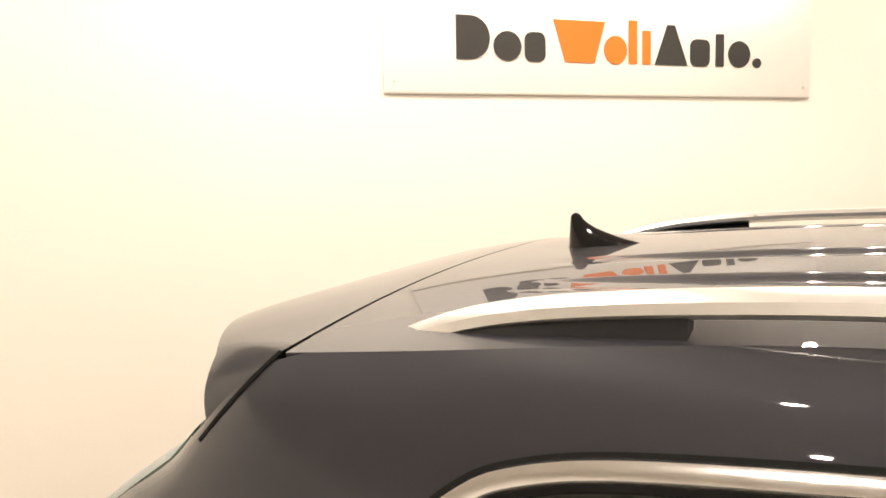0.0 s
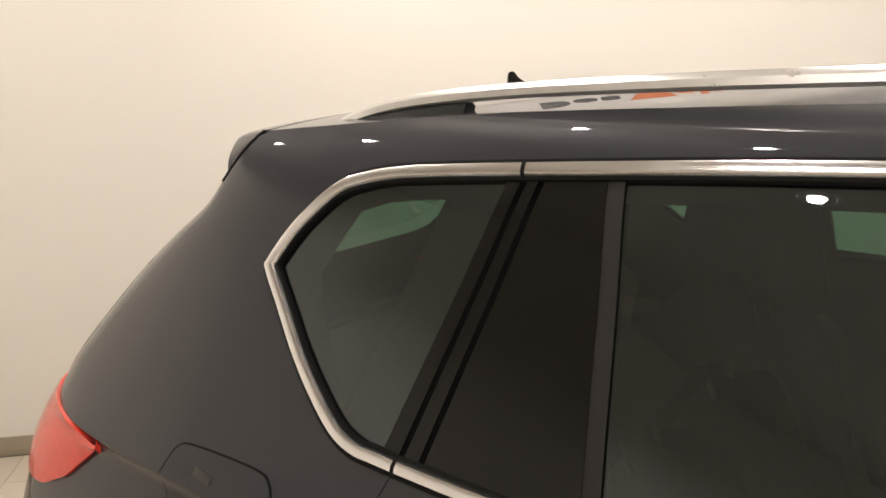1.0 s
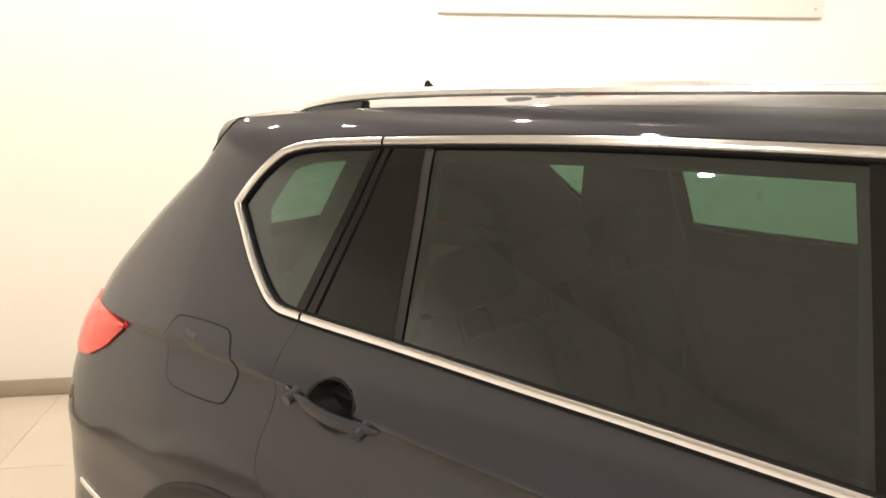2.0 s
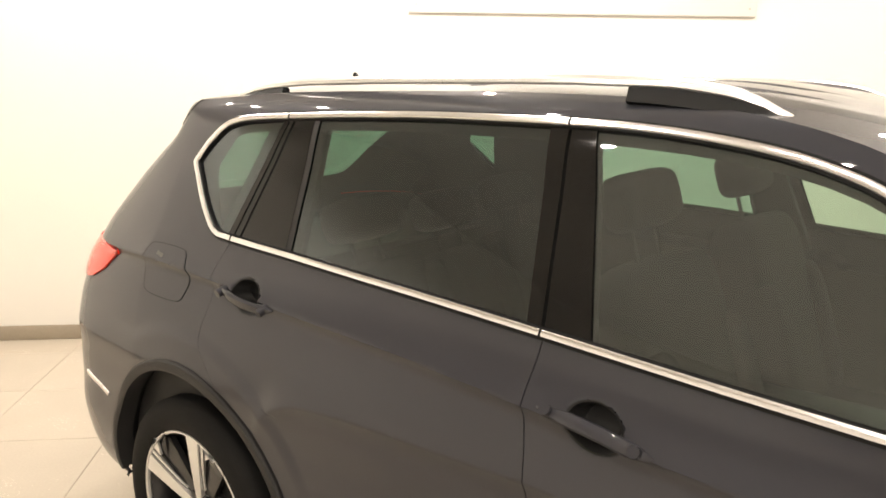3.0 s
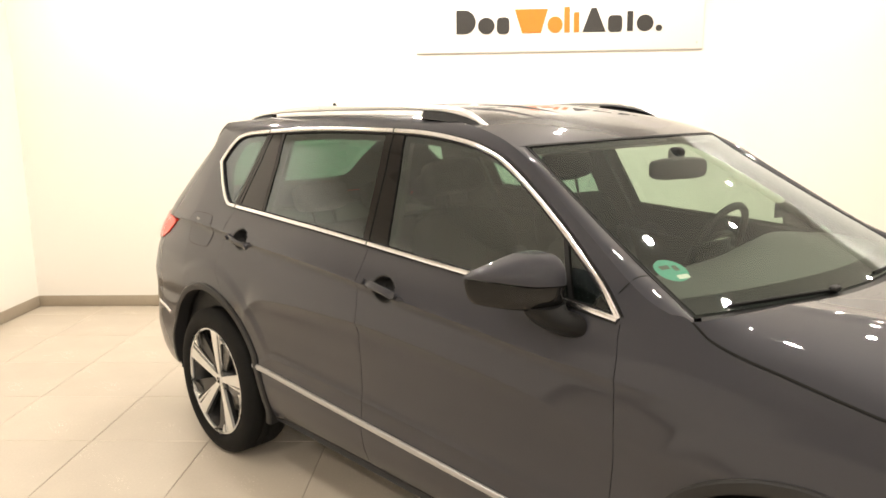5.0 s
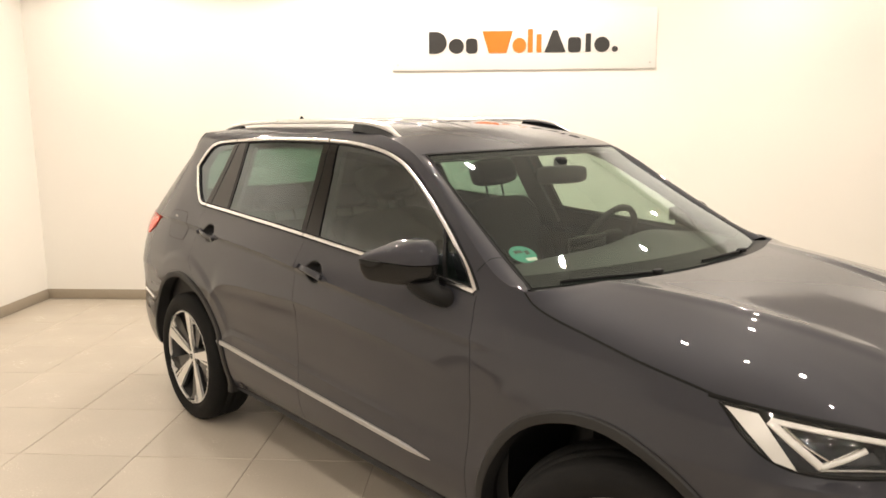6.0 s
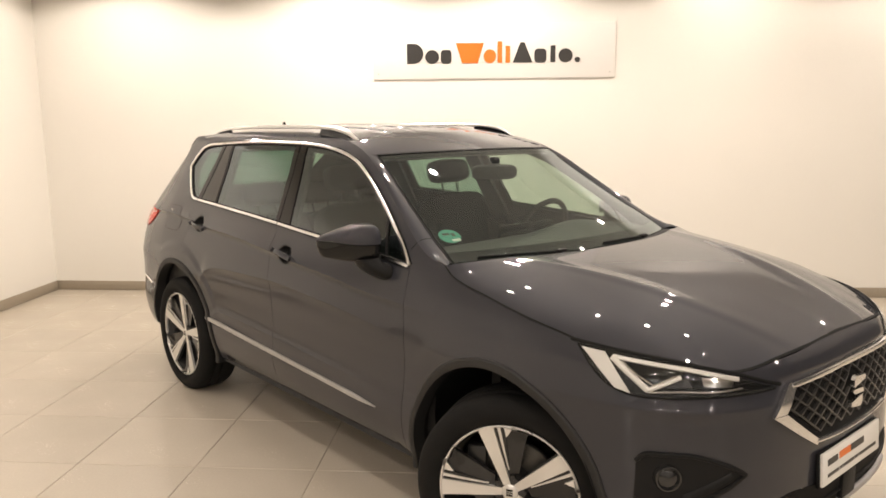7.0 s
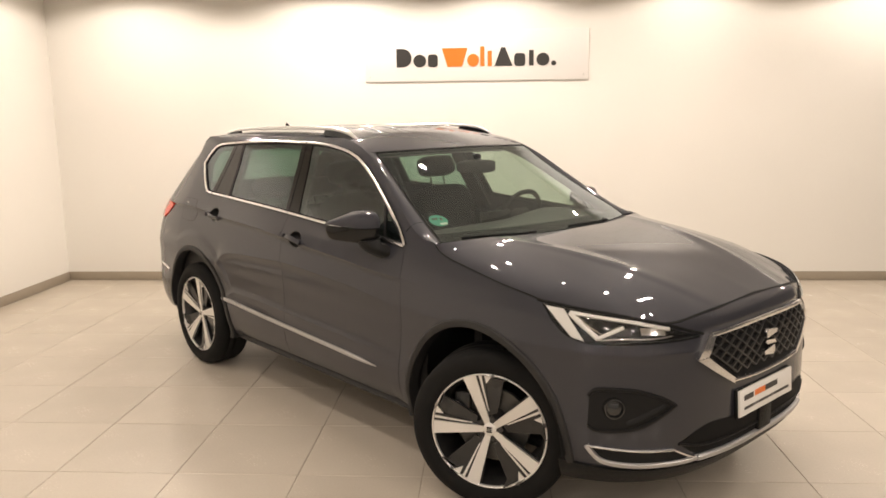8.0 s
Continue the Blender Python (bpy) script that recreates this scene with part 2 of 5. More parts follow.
def slab(fn, nu, nv, th, c=(0, 0, 0.8)):
    """A closed sheet of real thickness."""
    bm = bmesh.new()
    add_grid(bm, fn, nu, nv)
    bmesh.ops.remove_doubles(bm, verts=bm.verts[:], dist=1e-5)
    outward(bm, c)
    thicken(bm, th)
    return bm


def catmull(pts, n):
    pts = [Vector(p) for p in pts]
    ext = [2 * pts[0] - pts[1], *pts, 2 * pts[-1] - pts[-2]]
    out, m = [], len(pts) - 1
    for k in range(n + 1):
        s = min(k / n * m, m - 1e-9)
        i, t = int(s), s - int(s)
        a, b, c, d = ext[i:i + 4]
        out.append(0.5 * ((2 * b) + (c - a) * t + (2 * a - 5 * b + 4 * c - d) * t * t + (3 * b - a - 3 * c + d) * t ** 3))
    return out


def add_sweep(bm, pts, normals, profile, widths=None, closed=False, caps=True):
    """Sweeps a closed cross-section (a across, h along the normal) down a line of points."""
    n = len(pts)
    rings = []
    for i in range(n):
        a = pts[i - 1] if (i or closed) else pts[i]
        b = pts[(i + 1) % n] if (i < n - 1 or closed) else pts[i]
        t = (b - a).normalized()
        nn = (normals[i] - t * normals[i].dot(t)).normalized()
        bb = t.cross(nn)
        k = widths[i] if widths else (1.0, 1.0)
        rings.append([bm.verts.new(pts[i] + bb * (p * k[0]) + nn * (h * k[1])) for p, h in profile])
    m = len(profile)
    for i in range(n if closed else n - 1):
        r, q = rings[i], rings[(i + 1) % n]
        for j in range(m):
            bm.faces.new((r[j], r[(j + 1) % m], q[(j + 1) % m], q[j]))
    if caps and not closed:
        bm.faces.new(rings[0][::-1])
        bm.faces.new(rings[-1])
    bmesh.ops.recalc_face_normals(bm, faces=bm.faces[:])


def sweep(pts, normals, profile, widths=None, closed=False):
    bm = bmesh.new()
    add_sweep(bm, pts, normals, profile, widths, closed)
    return bm


def ribbon(w, h):
    """A low, rounded bar profile w wide and h proud."""
    return [(-w / 2, -0.004), (-w / 2, h * 0.45), (-w * 0.36, h * 0.85), (0, h), (w * 0.36, h * 0.85), (w / 2, h * 0.45), (w / 2, -0.004)]


def ring_profile(r, n=8):
    return [(r * math.cos(2 * math.pi * k / n), r * math.sin(2 * math.pi * k / n)) for k in range(n)]


def add_lathe(bm, prof, n=48, axis="y"):
    """Turns (radius, along) round the y axis."""
    rings = []
    for r, y in prof:
        rings.append([bm.verts.new((r * math.cos(2 * math.pi * k / n), y, r * math.sin(2 * math.pi * k / n))) for k in range(n)])
    for a, b in zip(rings, rings[1:]):
        for k in range(n):
            bm.faces.new((a[k], a[(k + 1) % n], b[(k + 1) % n], b[k]))
    return rings


def lathe(prof, n=48, close=False):
    bm = bmesh.new()
    rings = add_lathe(bm, prof, n)
    if close:
        bm.faces.new(rings[0])
        bm.faces.new(rings[-1])
    bmesh.ops.recalc_face_normals(bm, faces=bm.faces[:])
    return bm


def add_prism(bm, outline, y0, y1, m=None):
    """A plate: an outline in x, z between two depths y0 (front) and y1."""
    a = [bm.verts.new((x, y0, z)) for x, z in outline]
    b = [bm.verts.new((x, y1, z)) for x, z in outline]
    n = len(outline)
    bm.faces.new(a)
    bm.faces.new(b[::-1])
    for i in range(n):
        bm.faces.new((a[(i + 1) % n], a[i], b[i], b[(i + 1) % n]))
    bmesh.ops.recalc_face_normals(bm, faces=bm.faces[:])
    if m is not None:
        bmesh.ops.transform(bm, matrix=m, verts=a + b)


def prism(outline, y0, y1, m=None):
    bm = bmesh.new()
    add_prism(bm, outline, y0, y1, m)
    return bm


def blob(fn, nu=20, nv=12):
    """A closed rounded body from a function of (angle round, pole to pole)."""
    bm = bmesh.new()
    vs = [[bm.verts.new(fn(2 * math.pi * i / nu, math.pi * j / nv)) for j in range(nv + 1)] for i in range(nu)]
    for i in range(nu):
        for j in range(nv):
            bm.faces.new((vs[i][j], vs[(i + 1) % nu][j], vs[(i + 1) % nu][j + 1], vs[i][j + 1]))
    bmesh.ops.remove_doubles(bm, verts=bm.verts[:], dist=1e-5)
    bmesh.ops.recalc_face_normals(bm, faces=bm.faces[:])
    return bm


def spow(v, p):
    return math.copysign(abs(v) ** p, v)


def cushion(c, size, p=0.45, m=None, nu=24, nv=14):
    """A padded, rounded block."""
    def f(a, b):
        v = Vector((size[0] / 2 * spow(math.sin(b), p) * spow(math.cos(a), p), size[1] / 2 * spow(math.sin(b), p) * spow(math.sin(a), p), size[2] / 2 * spow(math.cos(b), p)))
        v = Vector(c) + v
        return m @ v if m is not None else v
    return blob(f, nu, nv)


def pchip(xs, ys):
    xs, ys = np.array(xs, float), np.array(ys, float)
    h = np.diff(xs)
    d = np.diff(ys) / h
    g = np.zeros(len(xs))
    g[0], g[-1] = d[0], d[-1]
    for i in range(1, len(xs) - 1):
        if d[i - 1] * d[i] > 0:
            w1, w2 = 2 * h[i] + h[i - 1], h[i] + 2 * h[i - 1]
            g[i] = (w1 + w2) / (w1 / d[i - 1] + w2 / d[i])
    xs, ys, h, g = xs.tolist(), ys.tolist(), h.tolist(), g.tolist()

    def f(x):
        x = min(max(x, xs[0]), xs[-1])
        i = 0
        while i < len(h) - 1 and x > xs[i + 1]:
            i += 1
        t = (x - xs[i]) / h[i]
        return ((2 * t ** 3 - 3 * t * t + 1) * ys[i] + (t ** 3 - 2 * t * t + t) * h[i] * g[i]
                + (3 * t * t - 2 * t ** 3) * ys[i + 1] + (t ** 3 - t * t) * h[i] * g[i + 1])
    return f


# ---- room ----
def build_room():
    def wall(name, u0, u1, w0, w1, z0, z1, mat, label):
        ob = mesh_object(name, box(((u0 + u1) / 2, (w0 + w1) / 2, (z0 + z1) / 2), (u1 - u0, w1 - w0, z1 - z0), ROOM), mat)
        return tagged(ob, label, "wall", kind="structure")
    wall("wall_north", U_LEFT - 0.2, U_RIGHT + 0.2, W_BACK, W_BACK + 0.2, -0.1, CEIL, WALLPAINT, "warm white plastered showroom wall behind the car")
    wall("wall_west", U_LEFT - 0.2, U_LEFT, W_FRONT, W_BACK, -0.1, CEIL, WALLPAINT, "warm white plastered side wall of the showroom")
    # East wall is unseen; dark so that nose and bumper reflect less light.
    wall("wall_east", U_RIGHT, U_RIGHT + 0.2, W_FRONT, W_BACK, -0.1, CEIL, UNSEEN_DARK, "unseen closing wall, dark grey to darken reflections in the car")
    # South wall is unseen; its grey sets how bright the car side reflects.
    wall("wall_south", U_LEFT - 0.2, U_RIGHT + 0.2, W_FRONT - 0.2, W_FRONT, -0.1, CEIL, UNSEEN_GREY, "unseen closing wall, grey set for reflections in the car side")
    c = mesh_object("ceiling", box(((U_LEFT + U_RIGHT) / 2, (W_BACK + W_FRONT) / 2, CEIL + 0.1), (U_RIGHT - U_LEFT + 0.4, W_BACK - W_FRONT + 0.4, 0.2), ROOM), CEILING)
    tagged(c, "plain painted showroom ceiling", "ceiling", kind="structure")
    t, h = 0.012, 0.093

    def board(u0, u1, w0, w1):
        bm = box(((u0 + u1) / 2, (w0 + w1) / 2, h / 2), (u1 - u0, w1 - w0, h), ROOM, 0.003)
        tagged(mesh_object("baseboard", bm, BASEBOARD), "taupe tiled baseboard along the wall", "baseboard", kind="structure")
    board(U_LEFT, U_RIGHT, W_BACK - t, W_BACK - 0.0005)
    board(U_LEFT + 0.0005, U_LEFT + t, W_FRONT, W_BACK - t - 0.001)
    board(U_RIGHT - t, U_RIGHT - 0.0005, W_FRONT, W_BACK - t - 0.001)


def build_sign():
    """A white panel with coloured plain shapes."""
    sign = thing("wall_sign", "wide white sign panel with dark and orange shapes", "sign")
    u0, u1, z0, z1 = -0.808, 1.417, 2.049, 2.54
    front = W_BACK - 0.0155
    part("panel", box(((u0 + u1) / 2, W_BACK - 0.008, (z0 + z1) / 2), (u1 - u0, 0.0155, z1 - z0), ROOM, 0.002), SIGNMAT, sign)
    part("edge", box(((u0 + u1) / 2, W_BACK - 0.008, z0 - 0.003), (u1 - u0, 0.0155, 0.0045), ROOM), SIGN_EDGE, sign, "thin grey aluminium lower edge")
    for uu, zz in ((u0 + 0.045, z0 + 0.045), (u1 - 0.045, z0 + 0.045)):
        bm = lathe([(0.0005, 0.0), (0.007, 0.0), (0.008, 0.002), (0.008, 0.004)], 12)
        bmesh.ops.transform(bm, matrix=ROOM @ Matrix.Translation((uu, front - 0.004, zz)), verts=bm.verts[:])
        part("screw", bm, SIGN_EDGE, sign)
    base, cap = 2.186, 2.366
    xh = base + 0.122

    def disc(a, b, z_a, z_b, n=28):
        ca, cb = (a + b) / 2, (z_a + z_b) / 2
        return [(ca + (b - a) / 2 * math.cos(2 * math.pi * i / n), cb + (z_b - z_a) / 2 * math.sin(2 * math.pi * i / n)) for i in range(n)]

    def rect(a, b, z_a, z_b, r=0.012):
        out = []
        for cx, cz, s in ((b - r, z_b - r, 0), (a + r, z_b - r, 1), (a + r, z_a + r, 2), (b - r, z_a + r, 3)):
            out += [(cx + r * math.cos((s + q / 3) * math.pi / 2), cz + r * math.sin((s + q / 3) * math.pi / 2)) for q in range(4)]
        return out

    def dome(a, b, z_a, z_b):
        r = (z_b - z_a) / 2
        return [(a, z_a)] + [(b - r + r * math.cos(q), (z_a + z_b) / 2 + r * math.sin(q)) for q in np.linspace(-math.pi / 2, math.pi / 2, 16).tolist()] + [(a, z_b)]
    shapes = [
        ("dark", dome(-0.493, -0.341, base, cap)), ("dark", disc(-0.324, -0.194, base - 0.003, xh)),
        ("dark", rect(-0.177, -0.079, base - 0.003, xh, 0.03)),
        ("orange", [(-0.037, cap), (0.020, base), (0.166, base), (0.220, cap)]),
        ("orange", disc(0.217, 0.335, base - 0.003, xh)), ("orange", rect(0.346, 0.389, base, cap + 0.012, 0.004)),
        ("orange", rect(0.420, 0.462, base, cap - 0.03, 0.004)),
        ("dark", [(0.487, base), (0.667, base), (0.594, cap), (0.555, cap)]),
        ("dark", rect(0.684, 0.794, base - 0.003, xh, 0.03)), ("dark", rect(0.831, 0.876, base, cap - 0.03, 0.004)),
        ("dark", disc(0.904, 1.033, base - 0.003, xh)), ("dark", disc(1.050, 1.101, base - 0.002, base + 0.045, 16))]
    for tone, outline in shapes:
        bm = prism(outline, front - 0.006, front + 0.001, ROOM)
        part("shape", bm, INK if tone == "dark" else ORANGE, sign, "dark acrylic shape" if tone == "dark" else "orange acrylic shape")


def build_downlights():
    first = None
    # The added fill lamps get the same fixture.
    for u, w, k in SPOTS:
        if first is None:
            first = thing("downlight", "round recessed ceiling downlight with a white ring", "lamp", "ceiling downlights", rm(u, w, CEIL))
            bm = lathe([(0.062, 0.0), (0.080, 0.0), (0.080, -0.006), (0.066, -0.010), (0.060, -0.004)], 32)
            bmesh.ops.rotate(bm, verts=bm.verts[:], cent=(0, 0, 0), matrix=Matrix.Rotation(radians(90), 3, "X"))
            part("trim_ring", bm, RING, first)
            bm = bmesh.new()
            bmesh.ops.create_circle(bm, cap_ends=True, segments=24, radius=0.034, matrix=Matrix.Translation((0, 0, -0.003)) @ Matrix.Rotation(math.pi, 4, "X"))
            part("lens", bm, GLOW, first, "glowing warm white lens")
        else:
            copy_thing(first, Matrix.Translation(rm(u, w, CEIL)))


# ---- car body surface: x ahead, y to its left, z up ----
PROF = pchip([.20, .26, .32, .40, .50, .60, .70, .80, .90, .98, 1.05, 1.10, 1.15, 1.25, 1.40, 1.54, 1.57, 1.59, 1.605, 1.62],
             [.76, .83, .875, .897, .905, .897, .897, .903, .900, .886, .863, .845, .825, .777, .702, .633, .606, .567, .532, .48])
KX = [-2.4, -1.95, -1.62, -1.3, -.3, .86, 1.3, 1.75, 2.2]
KL = pchip(KX, [.93, .975, 1.0, 1.01, 1.0, 1.0, 1.012, .985, .93])
KM = pchip(KX, [.88, .938, .983, .98, 1.0, .985, .953, .922, .865])
KU = pchip(KX, [.81, .885, .965, .982, 1.0, .985, .98, .98, .98])
XA, NOSE_N = 1.35, 3.0
XF = pchip([.2, .28, .34, .42, .5, .6, .7, .78, .84, .90, .945, 1.0, 1.1], [2.10, 2.20, 2.245, 2.258, 2.262, 2.262, 2.258, 2.25, 2.235, 2.215, 2.19, 2.12, 1.95])
NOSE_TOP = pchip([.8, .852, .868, .885, .905, .925, .945, 1.0], [0, .002, .012, .018, .018, .011, 0, 0])    # rounding above the grille
XB = -1.64
XW, ZW = -1.553, 1.388    # rear corner of the side windows
XR = pchip([.2, .3, .42, .5, .6, .75, .9, 1.05, 1.15, 1.3, 1.4, 1.46, 1.54, 1.6], [-2.12, -2.22, -2.29, -2.315, -2.32, -2.305, -2.28, -2.245, -2.20, -2.062, -1.945, -1.85, -1.80, -1.78])


CREASE_1 = pchip([-1.95, -1.66, -1.3, -1.0, -.6, -.3, .11, .385, .63, .85, 1.3], [1.098, 1.103, 1.087, 1.063, 1.048, 1.029, .996, .978, .956, .944, .92])
CREASE_2 = pchip([-1.06, -1.02, -.95, -.85, -.63, -.37, -.2, .3, .85, 1.0], [.70, .754, .815, .848, .866, .874, .880, .86, .80, .77])
CREASE_3 = pchip([-.95, -.87, -.80, -.52, -.27, .3, .85], [.53, .575, .598, .594, .586, .565, .545])
FADE1 = pchip([-2.1, -1.9, 0.4, 1.1], [0, 1, 1, 0])
FADE2 = pchip([-1.05, -.92, .2, .85], [0, 1, 1, 0])


def ridge(d, up, down):
    return max(1 - d / up, 0.0) ** 2 if d > 0 else max(1 + d / down, 0.0) ** 2


def flat_y(x, z):
    a, b, c = KL(x), KM(x), KU(x)
    if z < .8:
        k = a
    elif z < 1.12:
        k = a + (b - a) * (z - .8) / .32
    else:
        k = b + (c - b) * min((z - 1.12) / .4, 1.2)
    y = PROF(z) * k
    if 0.5 < z < 1.2:
        y += 0.0185 * FADE1(x) * ridge(z - CREASE_1(x), 0.10, 0.036)
        y += 0.0150 * FADE2(x) * ridge(z - CREASE_2(x), 0.14, 0.055)
        y += 0.0060 * FADE2(x) * ridge(z - CREASE_3(x), 0.045, 0.06)
    if z < 0.47 and -0.96 < x < 0.92:
        y -= 0.024 * min((0.47 - z) / 0.19, 1.0) ** 1.2 * min((x + 0.96) / 0.14, (0.92 - x) / 0.14, 1.0)
    for cx, h in ((-1.375, 0.009), (1.400, 0.003)):
        d = math.hypot(x - cx, z - 0.352)
        if d < 0.60 and z > 0.5:
            q = min((0.60 - d) / 0.05, 1.0)
            e = min((z - 0.5) / 0.25, 1.0)
            y += h * q * q * (3 - 2 * q) * e * e * (3 - 2 * e)
    return y


def rear_n(z):
    return 6.0 - 1.0 * min(max((z - 0.8) / 0.4, 0), 1) - 1.2 * min(max((z - 1.32) / 0.18, 0), 1)


def body_y(x, z):
    """Half width of the body at a place along it and a height."""
    if x > XA:
        f = (x - XA) / (XF(z) - XA)
        return flat_y(XA, z) * max(1 - min(f, 1) ** NOSE_N, 0) ** (1 / NOSE_N)
    if x < XB:
        n = rear_n(z)
        f = (XB - x) / (XB - XR(z))
        return flat_y(x, z) * max(1 - min(f, 1) ** n, 0) ** (1 / n)
    return flat_y(x, z)


def side(x, z, sg=-1, off=0.0):
    """A point on the body side, off metres proud of it."""
    y = body_y(x, z)
    p = Vector((x, sg * y, z))
    if off:
        p += off * side_normal(x, z, sg)
    return p


def side_normal(x, z, sg=-1):
    e = 0.006
    dx = (body_y(x + e, z) - body_y(x - e, z)) / (2 * e)
    dz = (body_y(x, z + e) - body_y(x, z - e)) / (2 * e)
    return Vector((-dx, sg, -dz)).normalized()


def nose(phi, z, sg=-1, off=0.0):
    """A point round the front corner: phi 0 at the side, pi/2 at the middle of the nose."""
    def at(p, zz):
        p = min(max(p, 0.0), math.pi / 2)
        e = zz - 0.795
        r = 1 + 0.011 * max(1 - abs(p - 0.85) / 0.42, 0) ** 0.7 * (max(1 - e / 0.045, 0) ** 2 if e > 0 else max(1 + e / 0.05, 0) ** 2)
        q = min(max((p - 1.17) / 0.18, 0), 1)
        swell = NOSE_TOP(min(max(zz, 0.8), 1.0)) * q * q * (3 - 2 * q)
        return Vector((XA + r * (XF(zz) - XA) * math.sin(p) ** (2 / NOSE_N) + swell, sg * r * flat_y(XA, zz) * math.cos(p) ** (2 / NOSE_N), zz))
    p = at(phi, z)
    if off:
        q = min(max(phi, 0.02), math.pi / 2 - 0.02)
        a = at(q + 0.01, z) - at(q - 0.01, z)
        b = at(q, z + 0.01) - at(q, z - 0.01)
        n = a.cross(b)
        if n.dot(Vector((math.sin(q), sg * math.cos(q), 0))) < 0:
            n = -n
        p = p + n.normalized() * off
    return p


def nose_normal(phi, z, sg=-1):
    return (nose(phi, z, sg, 0.01) - nose(phi, z, sg)).normalized()


def nphi(x, y, z):
    """The angle round the front corner of a place."""
    a = max((x - XA) / (XF(z) - XA), 0) ** (NOSE_N / 2)
    b = max(abs(y) / flat_y(XA, z), 0) ** (NOSE_N / 2)
    return math.atan2(a, b)


def tail(psi, z, sg=-1, off=0.0):
    """A point round the rear corner: psi 0 at the side, pi/2 at the middle of the tail."""
    def at(p, zz):
        p = min(max(p, 0.0), math.pi / 2)
        n = rear_n(zz)
        x = XB - (XB - XR(zz)) * math.sin(p) ** (2 / n)
        return Vector((x, sg * flat_y(x, zz) * math.cos(p) ** (2 / n), zz))
    p = at(psi, z)
    if off:
        q = min(max(psi, 0.02), math.pi / 2 - 0.02)
        a = at(q + 0.01, z) - at(q - 0.01, z)
        b = at(q, z + 0.01) - at(q, z - 0.01)
        n = a.cross(b)
        if n.dot(Vector((-math.sin(q), sg * math.cos(q), 0))) < 0:
            n = -n
        p = p + n.normalized() * off
    return p


def tpsi(x, z):
    n = rear_n(z)
    a = min(max((XB - x) / (XB - XR(z)), 0), 1)
    return math.asin(a ** (n / 2))


# outlines of the side, as heights over x or places over height
Z_LOW = pchip([XW, -1.537, -1.508, -1.453, -1.403, -1.360, -1.325, -1.290, -.99, -.741, -.527, -.218, .111, .322, .672, .862],
              [ZW, 1.371, 1.343, 1.288, 1.245, 1.215, 1.202, 1.199, 1.187, 1.177, 1.169, 1.154, 1.135, 1.124, 1.104, 1.086])
Z_HIGH = pchip([XW, -1.545, -1.530, -1.509, -1.466, -1.425, -1.342, -1.16, -.632, -.281, -.072, .124, .25, .331, .466, .615, .713, .787, .835, .862],
               [ZW, 1.400, 1.425, 1.451, 1.490, 1.509, 1.523, 1.534, 1.551, 1.549, 1.540, 1.516, 1.485, 1.451, 1.376, 1.283, 1.215, 1.160, 1.115, 1.086])
Z_EDGE = pchip([-1.84, -1.577, -1.2, -.6, -.2, .1, .25, .365, .48, .605, .735, .86, .93, 1.0, 1.06],
               [1.556, 1.577, 1.600, 1.609, 1.603, 1.572, 1.538, 1.492, 1.420, 1.340, 1.260, 1.183, 1.146, 1.123, 1.112])
SCREEN_Z = pchip([0, .25, .5, .75, 1], [1.509, 1.404, 1.300, 1.202, 1.110])
X_B = pchip([.25, .37, .58, .795, .923, 1.044, 1.125, 1.2], [-.212, -.209, -.194, -.194, -.206, -.226, -.218, -.215])
X_F = pchip([.25, .417, .646, .78, .89, .99, 1.059, 1.3], [.862, .867, .885, .893, .888, .879, .866, .862])
X_R = pchip([.25, .80, .85, .94, 1.03, 1.083, 1.095, 1.131, 1.173, 1.20, 1.3], [-1.20, -1.20, -1.238, -1.296, -1.278, -1.281, -1.291, -1.288, -1.271, -1.262, -1.25])
Z_HOOD = pchip([1.0, 1.06, 1.11, 1.31, 1.48, 1.67, 1.73], [1.15, 1.112, 1.082, 1.038, 1.009, .979, .966])
F_Z = pchip([0, .385, .56, .60, .70, .78, .84], [.945, .925, .902, .904, .934, .953, .966])
ROOF_C = pchip([-2.14, -1.94, -1.826, -1.69, -1.55, -1.2, -.6, -.1, .1, .3, .45], [1.48, 1.541, 1.572, 1.598, 1.611, 1.634, 1.650, 1.639, 1.614, 1.566, 1.523])
HANDLES = ((-1.124, 1.072), (-0.075, 1.024))
WHEEL_X, WHEEL_Z, ARCH = (-1.375, 1.400), 0.352, 0.468


def lerp(a, b, t):
    return a + (b - a) * t


def panel_fn(x0, x1, z0, z1, sg, gap=0.0013):
    """Maps the unit square onto a panel bounded by curves x0(z), x1(z), z0(x), z1(x)."""
    def f(u, v):
        x, z = lerp(x0(0.7), x1(0.7), u), 0.7
        for _ in range(6):
            z = lerp(z0(x) + gap, z1(x) - gap, v)
            x = lerp(x0(z) + gap, x1(z) - gap, u)
        return side(x, z, sg)
    return f


def cut_arch(bm, cx, r):
    """Takes the wheel opening out of a panel and rounds its edge."""
    def inside(p):
        return math.hypot(p.x - cx, p.z - WHEEL_Z) < r
    dead = [f for f in bm.faces if sum(inside(v.co) for v in f.verts) >= 3]
    bmesh.ops.delete(bm, geom=dead, context="FACES")
    for v in bm.verts:
        d = math.hypot(v.co.x - cx, v.co.z - WHEEL_Z)
        if d < r * 1.06 and v.is_boundary and v.link_faces:
            near = d < r * 1.02 or any(inside(e.other_vert(v).co) for e in v.link_edges)
            if near and v.co.z > 0.30:
                k = r / d
                x, z = cx + (v.co.x - cx) * k, WHEEL_Z + (v.co.z - WHEEL_Z) * k
                v.co = side(x, z, -1 if v.co.y < 0 else 1)


